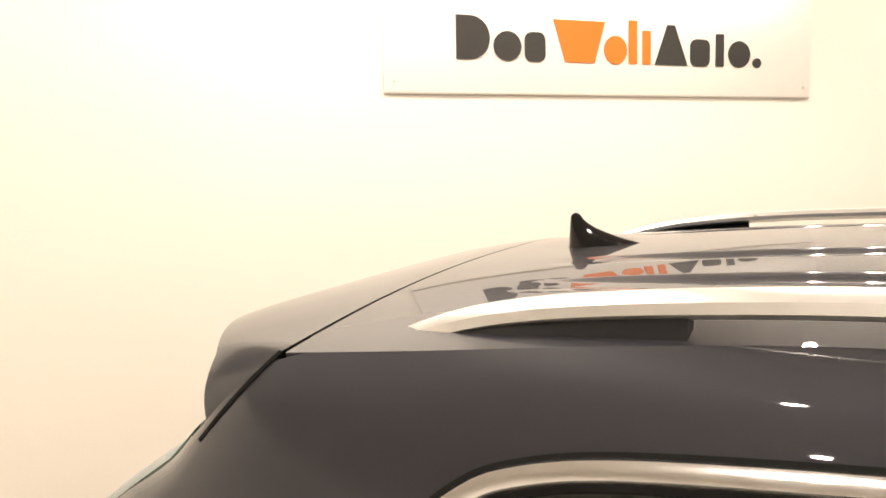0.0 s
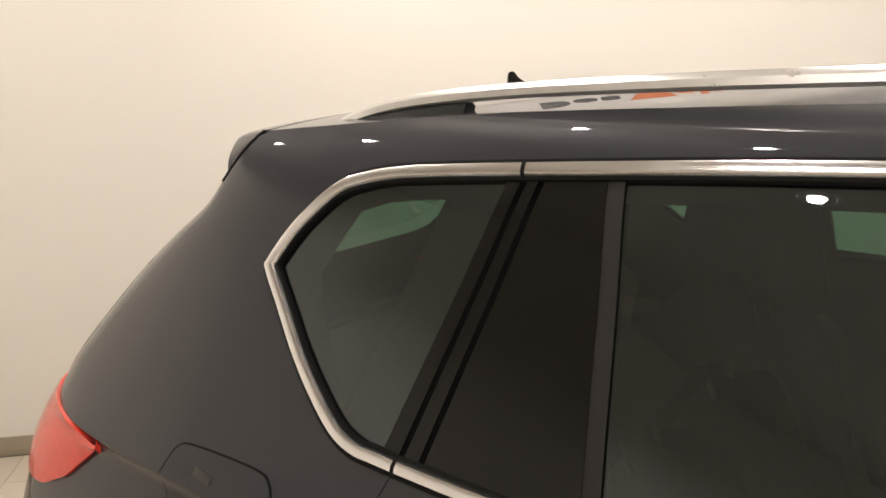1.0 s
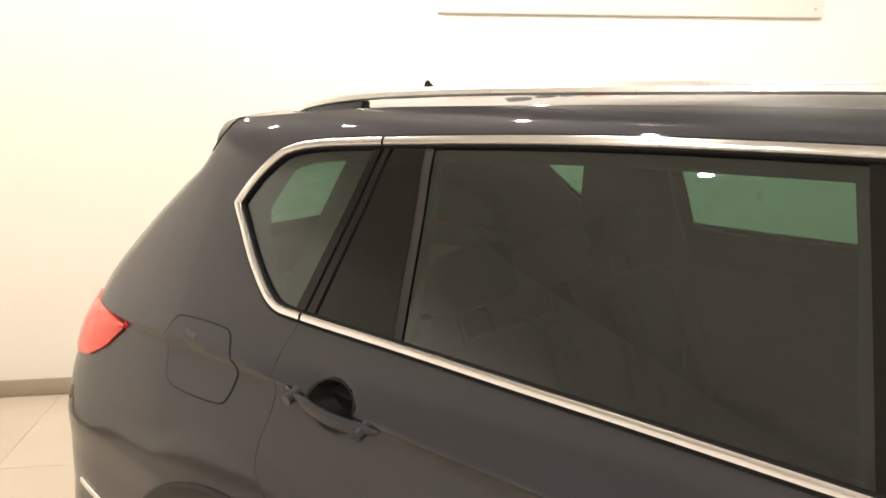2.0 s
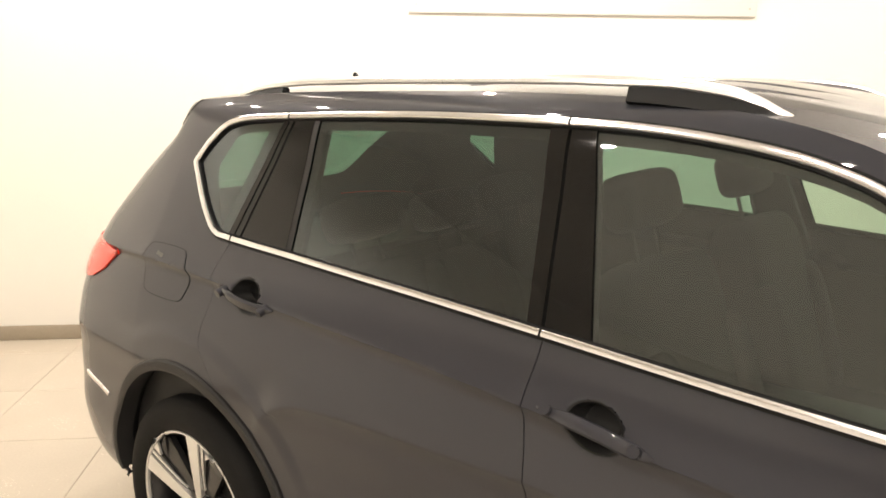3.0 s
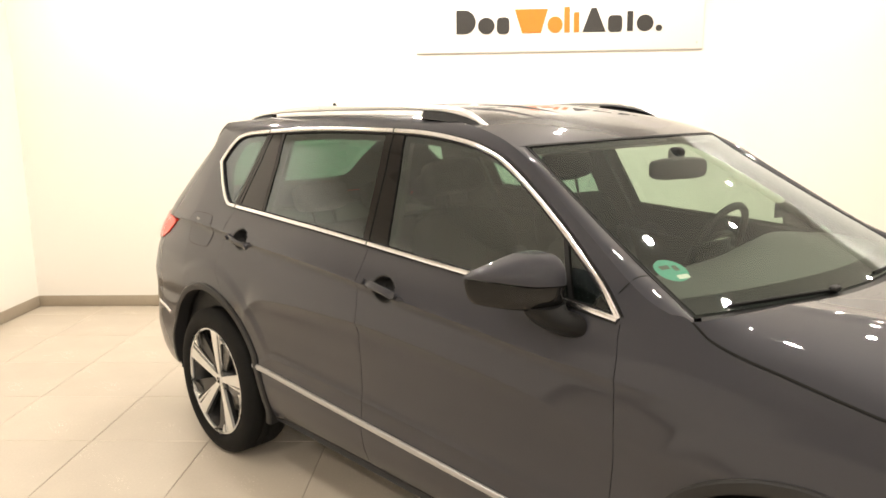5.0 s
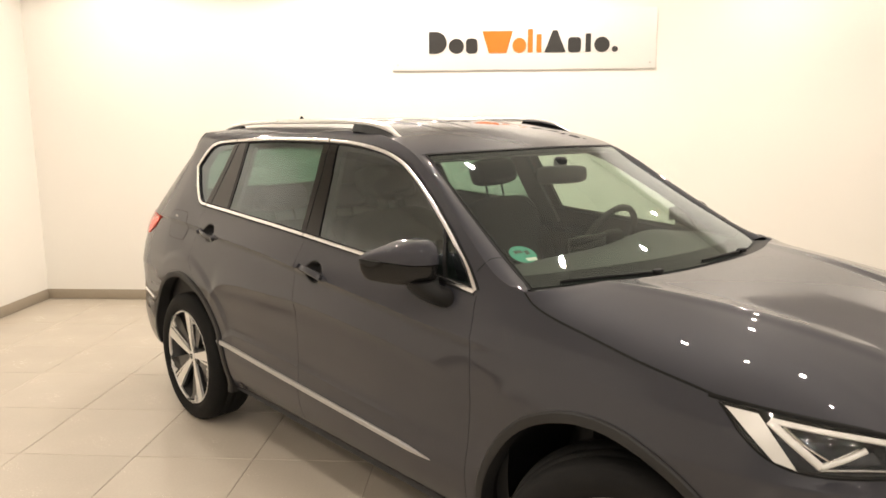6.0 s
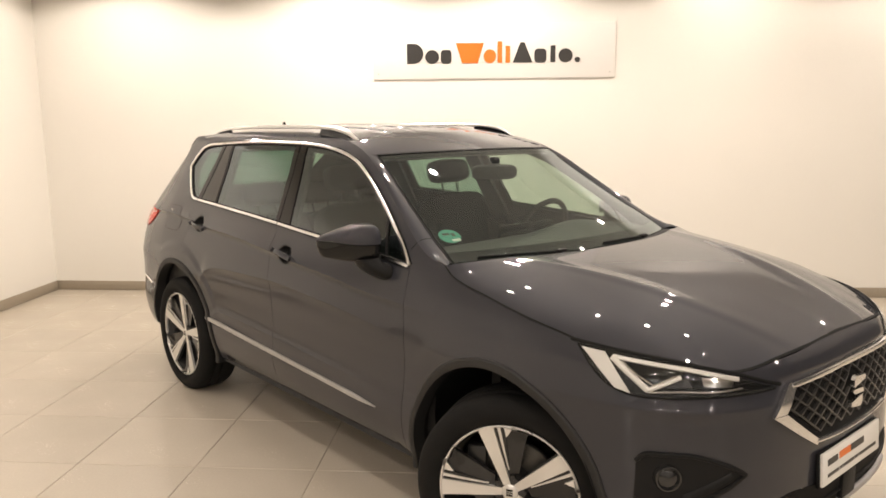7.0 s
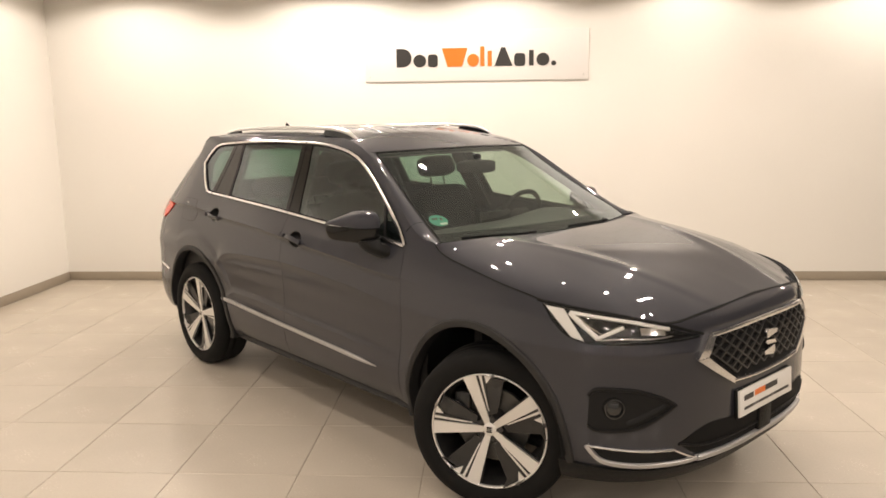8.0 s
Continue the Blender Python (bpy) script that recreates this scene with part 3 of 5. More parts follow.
def build_side(car, sg):
    def const(c):
        return lambda _: c

    def sill_z(x):
        return 0.285

    # doors
    def rear_x(z):
        if z < 0.80:
            return WHEEL_X[0] + math.sqrt(max(0.49 ** 2 - (z - WHEEL_Z) ** 2, 0.02))
        return X_R(z)
    def dished(fn, x0, z0):
        """Sinks a bowl behind the handle at x0, z0."""
        def f(u, v):
            p = fn(u, v)
            r = math.hypot((p.x - x0 - 0.004) / 0.062, (p.z - z0 + 0.003 + 0.1 * (p.x - x0)) / 0.045)
            if r < 1:
                q = min((1 - r) / 0.45, 1.0)
                p.y -= sg * 0.052 * q * q * (3 - 2 * q)
            return p
        return f
    part("front_door", sheet(dished(panel_fn(X_B, X_F, sill_z, Z_LOW, sg), *HANDLES[1]), 140, 180, 0.014), PAINT, car)
    part("rear_door", sheet(dished(panel_fn(rear_x, X_B, sill_z, Z_LOW, sg), *HANDLES[0]), 140, 180, 0.014), PAINT, car)

    # rear quarter with the rear pillar, and the frame above the windows down to the windscreen pillar
    bm = bmesh.new()
    add_grid(bm, panel_fn(const(XB), X_R, const(0.30), Z_LOW_Q, sg, 0.0), 40, 200)

    # behind the window's rear corner the panel runs up to the roof
    def pillar_low(u, v):
        return tail(u * math.pi / 2, lerp(0.30, ZW, v), sg)

    def pillar_top(u, v):
        psi = u * math.pi / 2
        return tail(psi, lerp(ZW, lerp(Z_EDGE(XB), 1.478, min(psi / 0.5, 1)), v), sg)
    add_grid(bm, pillar_low, 40, 200)
    add_grid(bm, pillar_top, 40, 10)
    hole = [f for f in bm.faces if abs(f.calc_center_median().y) < 0.555 and 1.13 < f.calc_center_median().z < 1.475 and f.calc_center_median().x < -1.76]
    bmesh.ops.delete(bm, geom=hole, context="FACES")

    def above(u, v):
        x = lerp(XB, 0.862, u)
        z = lerp(Z_HIGH(x) if x > XW else ZW, Z_EDGE(x), v)
        return side(x, z, sg)
    add_grid(bm, above, 100, 10)
    bmesh.ops.remove_doubles(bm, verts=bm.verts[:], dist=3e-4)
    cut_arch(bm, WHEEL_X[0], ARCH)
    bmesh.ops.recalc_face_normals(bm, faces=bm.faces[:])
    outward(bm)
    flange(bm, 0.012, lambda p: abs(p.x - XB) < 0.003 or (abs(p.z - ZW) < 0.004 and p.x < XW + 0.007) or p.z > 1.47 and p.x < XB + 0.01 or p.x > 0.855 or abs(p.z - Z_EDGE(p.x)) < 0.002)
    part("body_side", bm, PAINT, car)

    # front wing and the front bumper half
    bm = bmesh.new()

    def wing(u, v):
        x0 = X_F(0.8)
        x = lerp(x0, XA, u)
        z1 = Z_EDGE(x) if x < 1.0 else Z_HOOD(x)
        for _ in range(6):
            z1 = Z_EDGE(x) if x < 1.0 else lerp(Z_EDGE(x), Z_HOOD(x), min((x - 1.0) / 0.06, 1))
            z = lerp(0.285, z1, v)
            x = lerp(X_F(z) + 0.0013 if z < 1.08 else 0.862, XA, u)
        return side(x, z, sg)
    add_grid(bm, wing, 32, 110)

    def front_half(u, v):
        phi = u * math.pi / 2
        z = 0.95
        for _ in range(5):
            p = nose(phi, z, sg)
            z = Z_HOOD(p.x) if p.x < 1.73 else F_Z(abs(p.y))
        return nose(phi, lerp(lerp(0.285, 0.235, min(phi / 0.5, 1)), z, v), sg)
    add_grid(bm, front_half, 64, 110)
    bmesh.ops.remove_doubles(bm, verts=bm.verts[:], dist=2e-4)
    cut_arch(bm, WHEEL_X[1], ARCH)
    bmesh.ops.recalc_face_normals(bm, faces=bm.faces[:])
    outward(bm)
    flange(bm, 0.012, lambda p: abs(p.x - XA) < 0.003 or abs(p.y) < 0.002 or (p.x < 1.0 and p.z > 1.09))
    part("front_wing", bm, PAINT, car)

    # lip round each wheel opening
    for cx in WHEEL_X:
        pts, nor = [], []
        for k in range(41):
            a = radians(lerp(-10, 182, k / 40) if cx < 0 else lerp(-2, 190, k / 40))
            r = 0.470
            x, z = cx + r * math.cos(a), WHEEL_Z + r * math.sin(a)
            z = max(z, 0.245)
            p = side(x, max(z, 0.33), sg)
            pts.append(Vector((p.x, p.y, z)))
            nor.append(side_normal(x, max(z, 0.40), sg))
        bm = sweep(pts, nor, [(-0.019, -0.05), (-0.019, 0.008), (-0.010, 0.012), (0.009, 0.010), (0.015, 0.004), (0.015, -0.05)])
        part("wheel_arch_trim", bm, CLAD, car, "dark grey plastic wheel arch trim")
        # dark liner behind the opening
        bm = bmesh.new()
        add_grid(bm, lambda u, v: Vector((cx + 0.462 * math.cos(radians(2 + 176 * u)), sg * lerp(0.45, 0.885, v), WHEEL_Z + 0.462 * math.sin(radians(2 + 176 * u)))), 24, 2)
        part("wheel_arch_liner", bm, BLACK, car)
        part("inner_panel", box((cx, sg * 0.44, 0.5), (0.95, 0.02, 0.75)), BLACK, car)
    # sill under the doors
    part("sill", slab(lambda u, v: Vector((lerp(-0.94, 0.93, u), sg * pchip([0, .5, 1], [0.70, 0.783, 0.853])(v), lerp(0.185, 0.284, v))), 20, 4, 0.02), CLAD, car, "dark plastic sill")
    # bright strip low on the doors
    xs = np.linspace(-0.966, 0.69, 40).tolist()
    zs = pchip([-.966, -.552, -.216, .146, .467, .69], [.537, .515, .501, .487, .474, .463])
    w = [(1.0, 1.0)] * 36 + [(0.9, 1), (0.7, 0.9), (0.45, 0.7), (0.15, 0.4), (0.05, 0.2)]
    part("side_strip", sweep([side(x, zs(x), sg) for x in xs], [side_normal(x, zs(x), sg) for x in xs], ribbon(0.024, 0.010), w[:40]), STRIP, car, "bright satin chrome side strip")

    # window surround, in two runs, and its black inner seal
    loop = [(XW, ZW)] + [(x, Z_LOW(x)) for x in [-1.537, -1.508, -1.453, -1.403, -1.360, -1.325, -1.290, -1.2, -.99, -.741, -.527, -.218, .111, .322, .5, .672, .8, .855]]
    low = [side(p.x, p.z, sg) for p in catmull([Vector((x, 0, z)) for x, z in loop], 120)]
    hi = [(XW, ZW - 0.004)] + [(x, Z_HIGH(x)) for x in [-1.545, -1.530, -1.509, -1.466, -1.425, -1.342, -1.16, -.9, -.632, -.281, -.072, .124, .25, .331, .466, .615, .713, .787, .835, .860]]
    high = [side(p.x, p.z, sg) for p in catmull([Vector((x, 0, z)) for x, z in hi], 140)]
    for run in (low, high):
        nor = [side_normal(p.x, p.z, sg) for p in run]
        part("window_surround", sweep(run, nor, ribbon(0.0185, 0.011)), CHROME, car, "satin chrome window surround")
        part("window_seal", sweep(run, nor, [(-0.0135, -0.004), (-0.0135, 0.004), (0.0135, 0.004), (0.0135, -0.004)]), SEAL, car, "thin black rubber seal")

    for x, zf in ((-1.172, Z_HIGH), (-0.284, Z_HIGH), (-1.258, Z_LOW), (-0.222, Z_LOW)):
        z = zf(x)
        pts = [side(x - 0.0022, zf(x - 0.0022), sg), side(x + 0.0022, zf(x + 0.0022), sg)]
        part("trim_joint", sweep(pts, [side_normal(x, z, sg)] * 2, ribbon(0.0195, 0.0122)), SEAL, car)
    # glass of the three side windows, and the dark pillars between
    def inset_low(x):
        return Z_LOW(x) + 0.004

    def inset_high(x):
        return Z_HIGH(x) - 0.004

    def pane(name, xa, xb, mat, nu=26, nv=14, off=-0.004):
        def f(u, v):
            x = z = None
            x = lerp(xa(1.3), xb(1.3), u)
            for _ in range(6):
                zl, zh = inset_low(x), max(inset_high(x), inset_low(x) + 0.001)
                z = lerp(zl, zh, v)
                x = lerp(xa(z), xb(z), u)
            return side(x, z, sg, off)
        ob = part(name, sheet(f, nu, nv), mat, car)
        return ob
    def line(xt, xb):
        return lambda z: lerp(xb, xt, (z - 1.2) / 0.32)
    q_end, l1, l2, c2 = line(-1.193, -1.286), line(-1.170, -1.257), line(-1.148, -1.228), line(-1.050, -1.010)
    b1, bm_, b2 = line(-0.325, -0.266), line(-0.278, -0.228), line(-0.215, -0.128)

    def sh(f, d):
        return lambda z: f(z) + d
    pane("quarter_window", const(XW + 0.003), q_end, GLASS_REAR)
    pane("rear_side_window", c2, b1, GLASS_REAR)
    corner = line(0.50, 0.655)
    pane("front_side_window", b2, sh(corner, -0.006), GLASS_FRONT)
    pane("corner_window", sh(corner, 0.012), const(0.858), GLASS_REAR)
    pane("window_pillar", q_end, sh(l1, -0.005), GLOSSBLACK, 14, 30, 0.001)
    pane("window_pillar", sh(l1, 0.004), sh(l2, -0.004), GLOSSBLACK, 14, 30, 0.002)
    pane("window_pillar", sh(l2, 0.004), sh(c2, -0.016), GLOSSBLACK, 14, 30, 0.001)
    pane("window_channel", sh(c2, -0.016), sh(c2, 0.004), CLAD, 4, 30, 0.0)
    pane("door_pillar", b1, sh(bm_, -0.004), GLOSSBLACK, 14, 30, 0.001)
    pane("door_pillar", sh(bm_, 0.004), b2, GLOSSBLACK, 14, 30, 0.001)
    pane("window_bar", sh(corner, -0.006), sh(corner, 0.009), BLACK, 2, 8, 0.002)
    pane("pillar_backing", sh(q_end, 0.002), sh(c2, -0.002), SEAL, 6, 12, -0.012)
    pane("pillar_backing", sh(b1, 0.002), sh(b2, -0.002), SEAL, 6, 12, -0.012)
    # dark inner skin of doors and pillars
    part("door_card", sheet(lambda u, v: side(lerp(-1.9, 1.0, u), lerp(0.33, 1.0 + 0.085 * (1 - u * 0.6), v), sg, -0.075), 20, 8), TRIM_DARK, car)
    for xa, xb in ((sh(q_end, -0.095), c2), (b1, b2)):
        def inner(u, v, xa=xa, xb=xb):
            z = lerp(1.1, 1.55, v)
            return side(lerp(xa(z) - 0.02, xb(z) - 0.015, u), z, sg, -0.05)
        part("inner_pillar", slab(inner, 4, 8, 0.02), TRIM_DARK, car)

    def inner_rail(u, v):
        x = lerp(-1.58, 0.9, u)
        return side(x, lerp(Z_HIGH(x) - 0.02, Z_EDGE(x), v), sg, -0.04)
    part("inner_rail", sheet(inner_rail, 40, 3), TRIM_DARK, car)

    def inner_quarter(u, v):
        z = lerp(1.0, 1.55, v)
        x1 = -1.36 - 0.13 * min(max((z - 1.2) / 0.18, 0), 1) if z < 1.40 else -1.49 + (z - 1.40) * 0.6
        return side(lerp(-1.74, x1, u), z, sg, -0.04)
    part("inner_ledge", sheet(lambda u, v: side(lerp(-1.70, -1.0, u), lerp(1.05, 1.245 - 0.04 * u, v), sg, -0.055), 12, 3), TRIM_DARK, car)
    part("inner_quarter", sheet(inner_quarter, 8, 14), TRIM_DARK, car)


def Z_LOW_Q(x):
    return Z_LOW(x) if x > XW else ZW


def roof_z(x, y):
    x0 = min(x, 0.45)
    ze = Z_EDGE(min(x0, 0.365))
    ye = body_y(max(min(x0, 0.365), XB), ze)
    t = min(abs(y) / ye, 1.0)
    return lerp(ROOF_C(x0), ze, t ** 2.4)


def header_x(y):
    return 0.45 - 0.105 * (y / 0.605) ** 2


RIBS = ((0.185, 0.030), (0.345, 0.030))


def rib_drop(x, y):
    """Depth of the long pressed channels in the roof panel."""
    along = min(max((x + 1.50) / 0.18, 0.0), max((0.16 - x) / 0.25, 0.0), 1.0)
    deep = 0.0
    for c, half in RIBS:
        deep = max(deep, min(max((half - abs(abs(y) - c)) / 0.012, 0.0), 1.0))
    return 0.006 * deep * along


def build_roof(car):
    def fn(u, v):
        s = 2 * v - 1
        x, y = lerp(XB - 0.022, 0.30, u), 0.0
        for _ in range(4):
            ze = Z_EDGE(x)
            y = s * body_y(x, ze)
            x = lerp(XB - 0.022, header_x(y), u)
        return Vector((x, y, lerp(ROOF_C(x), Z_EDGE(x), abs(s) ** 2.4)))

    def pressed(u, v):
        p = fn(u, v)
        p.z -= rib_drop(p.x, p.y)
        return p
    bm = sheet(pressed, 60, 216)
    flange(bm, 0.012, lambda p: XB < p.x < 0.27)
    part("roof", bm, PAINT, car)

    def liner(u, v):
        p = fn(u, 0.02 + 0.96 * v)
        return p + Vector((0, 0, -0.035))
    part("headliner", sheet(liner, 20, 12), LINER, car)
    # spoiler behind the roof: top, cheeks and the lip underneath
    h0, e0 = body_y(XB, Z_EDGE(XB)) - 0.002, Z_EDGE(XB) - 0.001

    def spo(u, v):
        sv = 2 * v - 1
        y = sv * lerp(h0, 0.545, u)
        xb = -1.955 + 0.185 * (abs(y) / 0.545) ** 2.2
        x = lerp(XB - 0.0265, xb, u)
        z = lerp(ROOF_C(x), lerp(e0, 1.560, u), abs(sv) ** 2.4)
        return Vector((x, y, z - 0.006 * u ** 6))
    bm = bmesh.new()
    add_grid(bm, spo, 20, 48)
    for sg in (0, 1):
        sd = 1 if sg else -1

        def cheek(u, v):
            a = spo(u, sg)
            b = lerp(Vector((XB - 0.0265, sd * h0, e0)), Vector((-1.738, sd * 0.598, 1.490)), u)
            return lerp(a, b, v) + Vector((-0.006 * u ** 2, sd * 0.006, 0.0)) * math.sin(math.pi * v) * u
        add_grid(bm, cheek, 20, 8)

    def under(u, v):
        a = spo(1.0, u)
        b = Vector((a.x + 0.10, a.y * 0.98, a.z - 0.05 - 0.01 * abs(2 * u - 1)))
        return lerp(a, b, v) + Vector((-0.012, 0, -0.006)) * math.sin(math.pi * v)
    add_grid(bm, under, 48, 6)
    bmesh.ops.remove_doubles(bm, verts=bm.verts[:], dist=2e-4)
    bmesh.ops.recalc_face_normals(bm, faces=bm.faces[:])
    wing = part("roof_spoiler", bm, PAINT, car, "roof-coloured rear spoiler", 50)
    for sd in (-1, 1):
        ends = Vector((XB - 0.0265, sd * h0, e0)), Vector((-1.738, sd * 0.598, 1.490))
        pts = [lerp(ends[0], ends[1], k / 12) for k in range(13)]
        pts = [Vector((p.x, sd * max(abs(p.y) + 0.002, body_y(p.x, p.z) + 0.001), p.z)) for p in pts]
        part("spoiler_joint", sweep(pts, [Vector((0, sd, 0.3)).normalized()] * 13, [(-0.0018, -0.006), (-0.0018, 0.0012), (0.0018, 0.0012), (0.0018, -0.006)]), SEAL, wing)

    # tailgate under the spoiler, with its window
    def gate(u, v):
        psi = lerp(0.62, math.pi / 2, 1 - abs(2 * u - 1))
        return tail(psi, lerp(1.12, 1.478, v), -1 if u < 0.5 else 1, 0.001)
    part("rear_window", sheet(gate, 32, 12), GLASS_REAR, car)

    def gate_trim(u, v):
        """Inner frame round the rear window, from a rounded opening out to the body."""
        a = 2 * math.pi * u
        c, d = spow(math.cos(a), 0.22), spow(math.sin(a), 0.22)
        zi = 1.328 + 0.127 * d
        y = lerp((0.535 + 0.20 * (zi - 1.335)) * c, 0.66 * c, v)
        z = lerp(zi, 1.30 + 0.20 * d, v)
        n, x = rear_n(z), -2.0
        for _ in range(4):
            f = max(1 - min(abs(y) / flat_y(x, z), 1) ** n, 0) ** (1 / n)
            x = XB - (XB - XR(z)) * f
        return Vector((x + 0.022, y * 0.97, z))
    part("window_trim", sheet(gate_trim, 96, 4), TRIM_DARK, car)

    # shark fin antenna
    def fin(a, b):
        h = (1 - math.cos(b)) / 2
        z = 0.056 * (1 - h)
        tip = min(1.0, h / 0.07) ** 0.5
        rear, front = lerp(-0.026, -0.030, h), lerp(-0.012, 0.084, min(1.0, h * 1.22) ** 2.0)
        rear, front = lerp((rear + front) / 2, rear, tip), lerp((rear + front) / 2, front, tip)
        wide = tip * lerp(0.005, 0.025, h ** 0.9)
        c = spow(math.cos(a), 0.65)
        return Vector((-1.518 + (rear + front) / 2 + c * (front - rear) / 2, wide * math.sin(a) * (1 - 0.35 * c), ROOF_C(-1.55) - 0.004 + z))
    part("antenna", blob(fin, 24, 16), GLOSSBLACK, car, "black shark fin antenna")


def build_rails(car):
    for sg in (-1, 1):
        top = pchip([-1.640, -1.56, -1.485, -1.43, -1.34, -1.20, -.86, -.43, -.133, .011, .07, .125], [1.562, 1.590, 1.610, 1.619, 1.628, 1.636, 1.643, 1.645, 1.640, 1.624, 1.606, 1.580])
        yy = pchip([-1.67, -1.2, -.4, .13], [.498, .516, .545, .560])
        xs = np.linspace(-1.640, 0.130, 70).tolist()
        pts = [Vector((x, sg * yy(x), top(x) - 0.008)) for x in xs]
        wid = []
        for x in xs:
            k = min((x + 1.640) / 0.11, (0.130 - x) / 0.10, 1.0)
            wid.append((0.40 + 0.60 * k, 0.30 + 0.70 * k))
        prof = [(-0.016, -0.007), (-0.020, -0.001), (-0.015, 0.007), (0.0, 0.011), (0.015, 0.007), (0.020, -0.001), (0.016, -0.007)]
        rail = part("roof_rail", sweep(pts, [Vector((0, sg * 0.25, 1)).normalized()] * 70, prof, wid), ALU, car, "silver aluminium roof rail")
        for a, b in ((-1.622, -1.318), (-0.188, 0.115)):
            def foot(u, v, a=a, b=b):
                x = lerp(a, b, u)
                y = sg * (yy(x) + lerp(0.030, 0.013, v))
                return Vector((x, y, lerp(roof_z(x, y) - 0.008, top(x) - 0.012, v)))
            bm = bmesh.new()
            add_grid(bm, foot, 20, 3)
            outward(bm)
            thicken(bm, 0.022)
            part("rail_foot", bm, BLACK, rail, "black plastic rail foot")


def HOOD_C(x):
    """Height of the hood along its middle."""
    d = x - 1.5
    return 1.1081 -0.1248 * d -0.1503 * d ** 2 -0.0161 * d ** 3


HOOD_FX = pchip([0, .2, .385, .575, .70, .78, .84], [2.187, 2.187, 2.170, 2.115, 1.999, 1.87, 1.735])


def hood_fall(s, r):
    """How far the hood has dropped from its middle to its edge, with a soft edge at r."""
    if s < r:
        return 0.04 * (s / r) ** 2
    t = (s - r) / (1 - r)
    return 0.04 + 0.96 * (0.30 * t + 0.70 * t ** 2)


def hood_point(u, v):
    """u from -1 to 1 across, v from the windscreen to the front edge."""
    s = abs(u)
    sg = -1 if u < 0 else 1
    cy = 0.80 * s
    cx = 1.255 - 0.20 * s ** 2.6
    fy = 0.84 * s ** 0.86
    fx = HOOD_FX(fy)
    x = lerp(cx, fx, v)
    y = lerp(cy, fy, v)
    zc = HOOD_C(x)
    ze = Z_HOOD(lerp(1.055, 1.73, v))
    r = lerp(0.70, 0.28, v)
    k = hood_fall(s, r)
    ridge = 0.006 * math.exp(-((s - r) / (0.07 if s < r else 0.035)) ** 2)
    fade = math.sin(math.pi * min(max(v * 0.93 + 0.05, 0), 1)) ** 0.6
    z = lerp(zc, ze, k) + ridge * fade
    zc1 = HOOD_C(fx)
    z1 = lerp(zc1, Z_HOOD(1.73), hood_fall(s, 0.28))
    z += (F_Z(min(fy, 0.84)) - z1) * v ** 5
    if s > 0.7:
        ye = body_y(min(x, 1.9), z) - 0.003
        y = lerp(y, ye, ((s - 0.7) / 0.3) ** 2 * (1 if x < 1.73 else max(0, 1 - (x - 1.73) / 0.1)))
    return Vector((x, sg * y, z))


def build_hood(car):
    part("hood", sheet(lambda a, b: hood_point(2 * b - 1, a), 64, 132, 0.014), PAINT, car)

    # shut line round the hood
    run = [hood_point(-1 + k / 30, 1.0) + Vector((0.005, 0, 0.001)) for k in range(61)]
    part("hood_gap", sweep(run, [Vector((0.6, 0, 0.8))] * 61, [(-0.0045, -0.014), (-0.0045, 0.0015), (0.0045, 0.0015), (0.0045, -0.014)]), SEAL, car, "dark shut line of the hood")
    for sg in (-1, 1):
        run = [hood_point(sg, k / 30) + Vector((0, sg * 0.0035, 0.0005)) for k in range(31)]
        part("hood_gap", sweep(run, [Vector((0, sg * 0.75, 0.66))] * 31, [(-0.003, -0.012), (-0.003, 0.0022), (0.003, 0.0022), (0.003, -0.012)]), SEAL, car, "dark shut line of the hood")

    # black cowl between hood and windscreen
    def cowl(u, v):
        s = 2 * u - 1
        p = hood_point(s * 0.95, 0.0)
        q = screen_point(s * 0.95, 1.0)
        return lerp(p + Vector((-0.01, 0, -0.012)), q + Vector((-0.02, 0, -0.004)), v)
    part("cowl", sheet(cowl, 40, 4), BLACK, car, "black plastic cowl")


def screen_point(s, v):
    """The windscreen: s from -1 to 1 across, v from the header to the cowl."""
    xe, ye, ze = lerp(0.345, 1.025, v), lerp(0.605, 0.757, v), SCREEN_Z(v)
    xc, zc = lerp(0.452, 1.215, v), lerp(1.521, 1.118, v)
    k = 1 - s * s
    return Vector((lerp(xe, xc, k), s * ye, lerp(ze, zc, k) + 0.012 * math.sin(math.pi * v) * k))


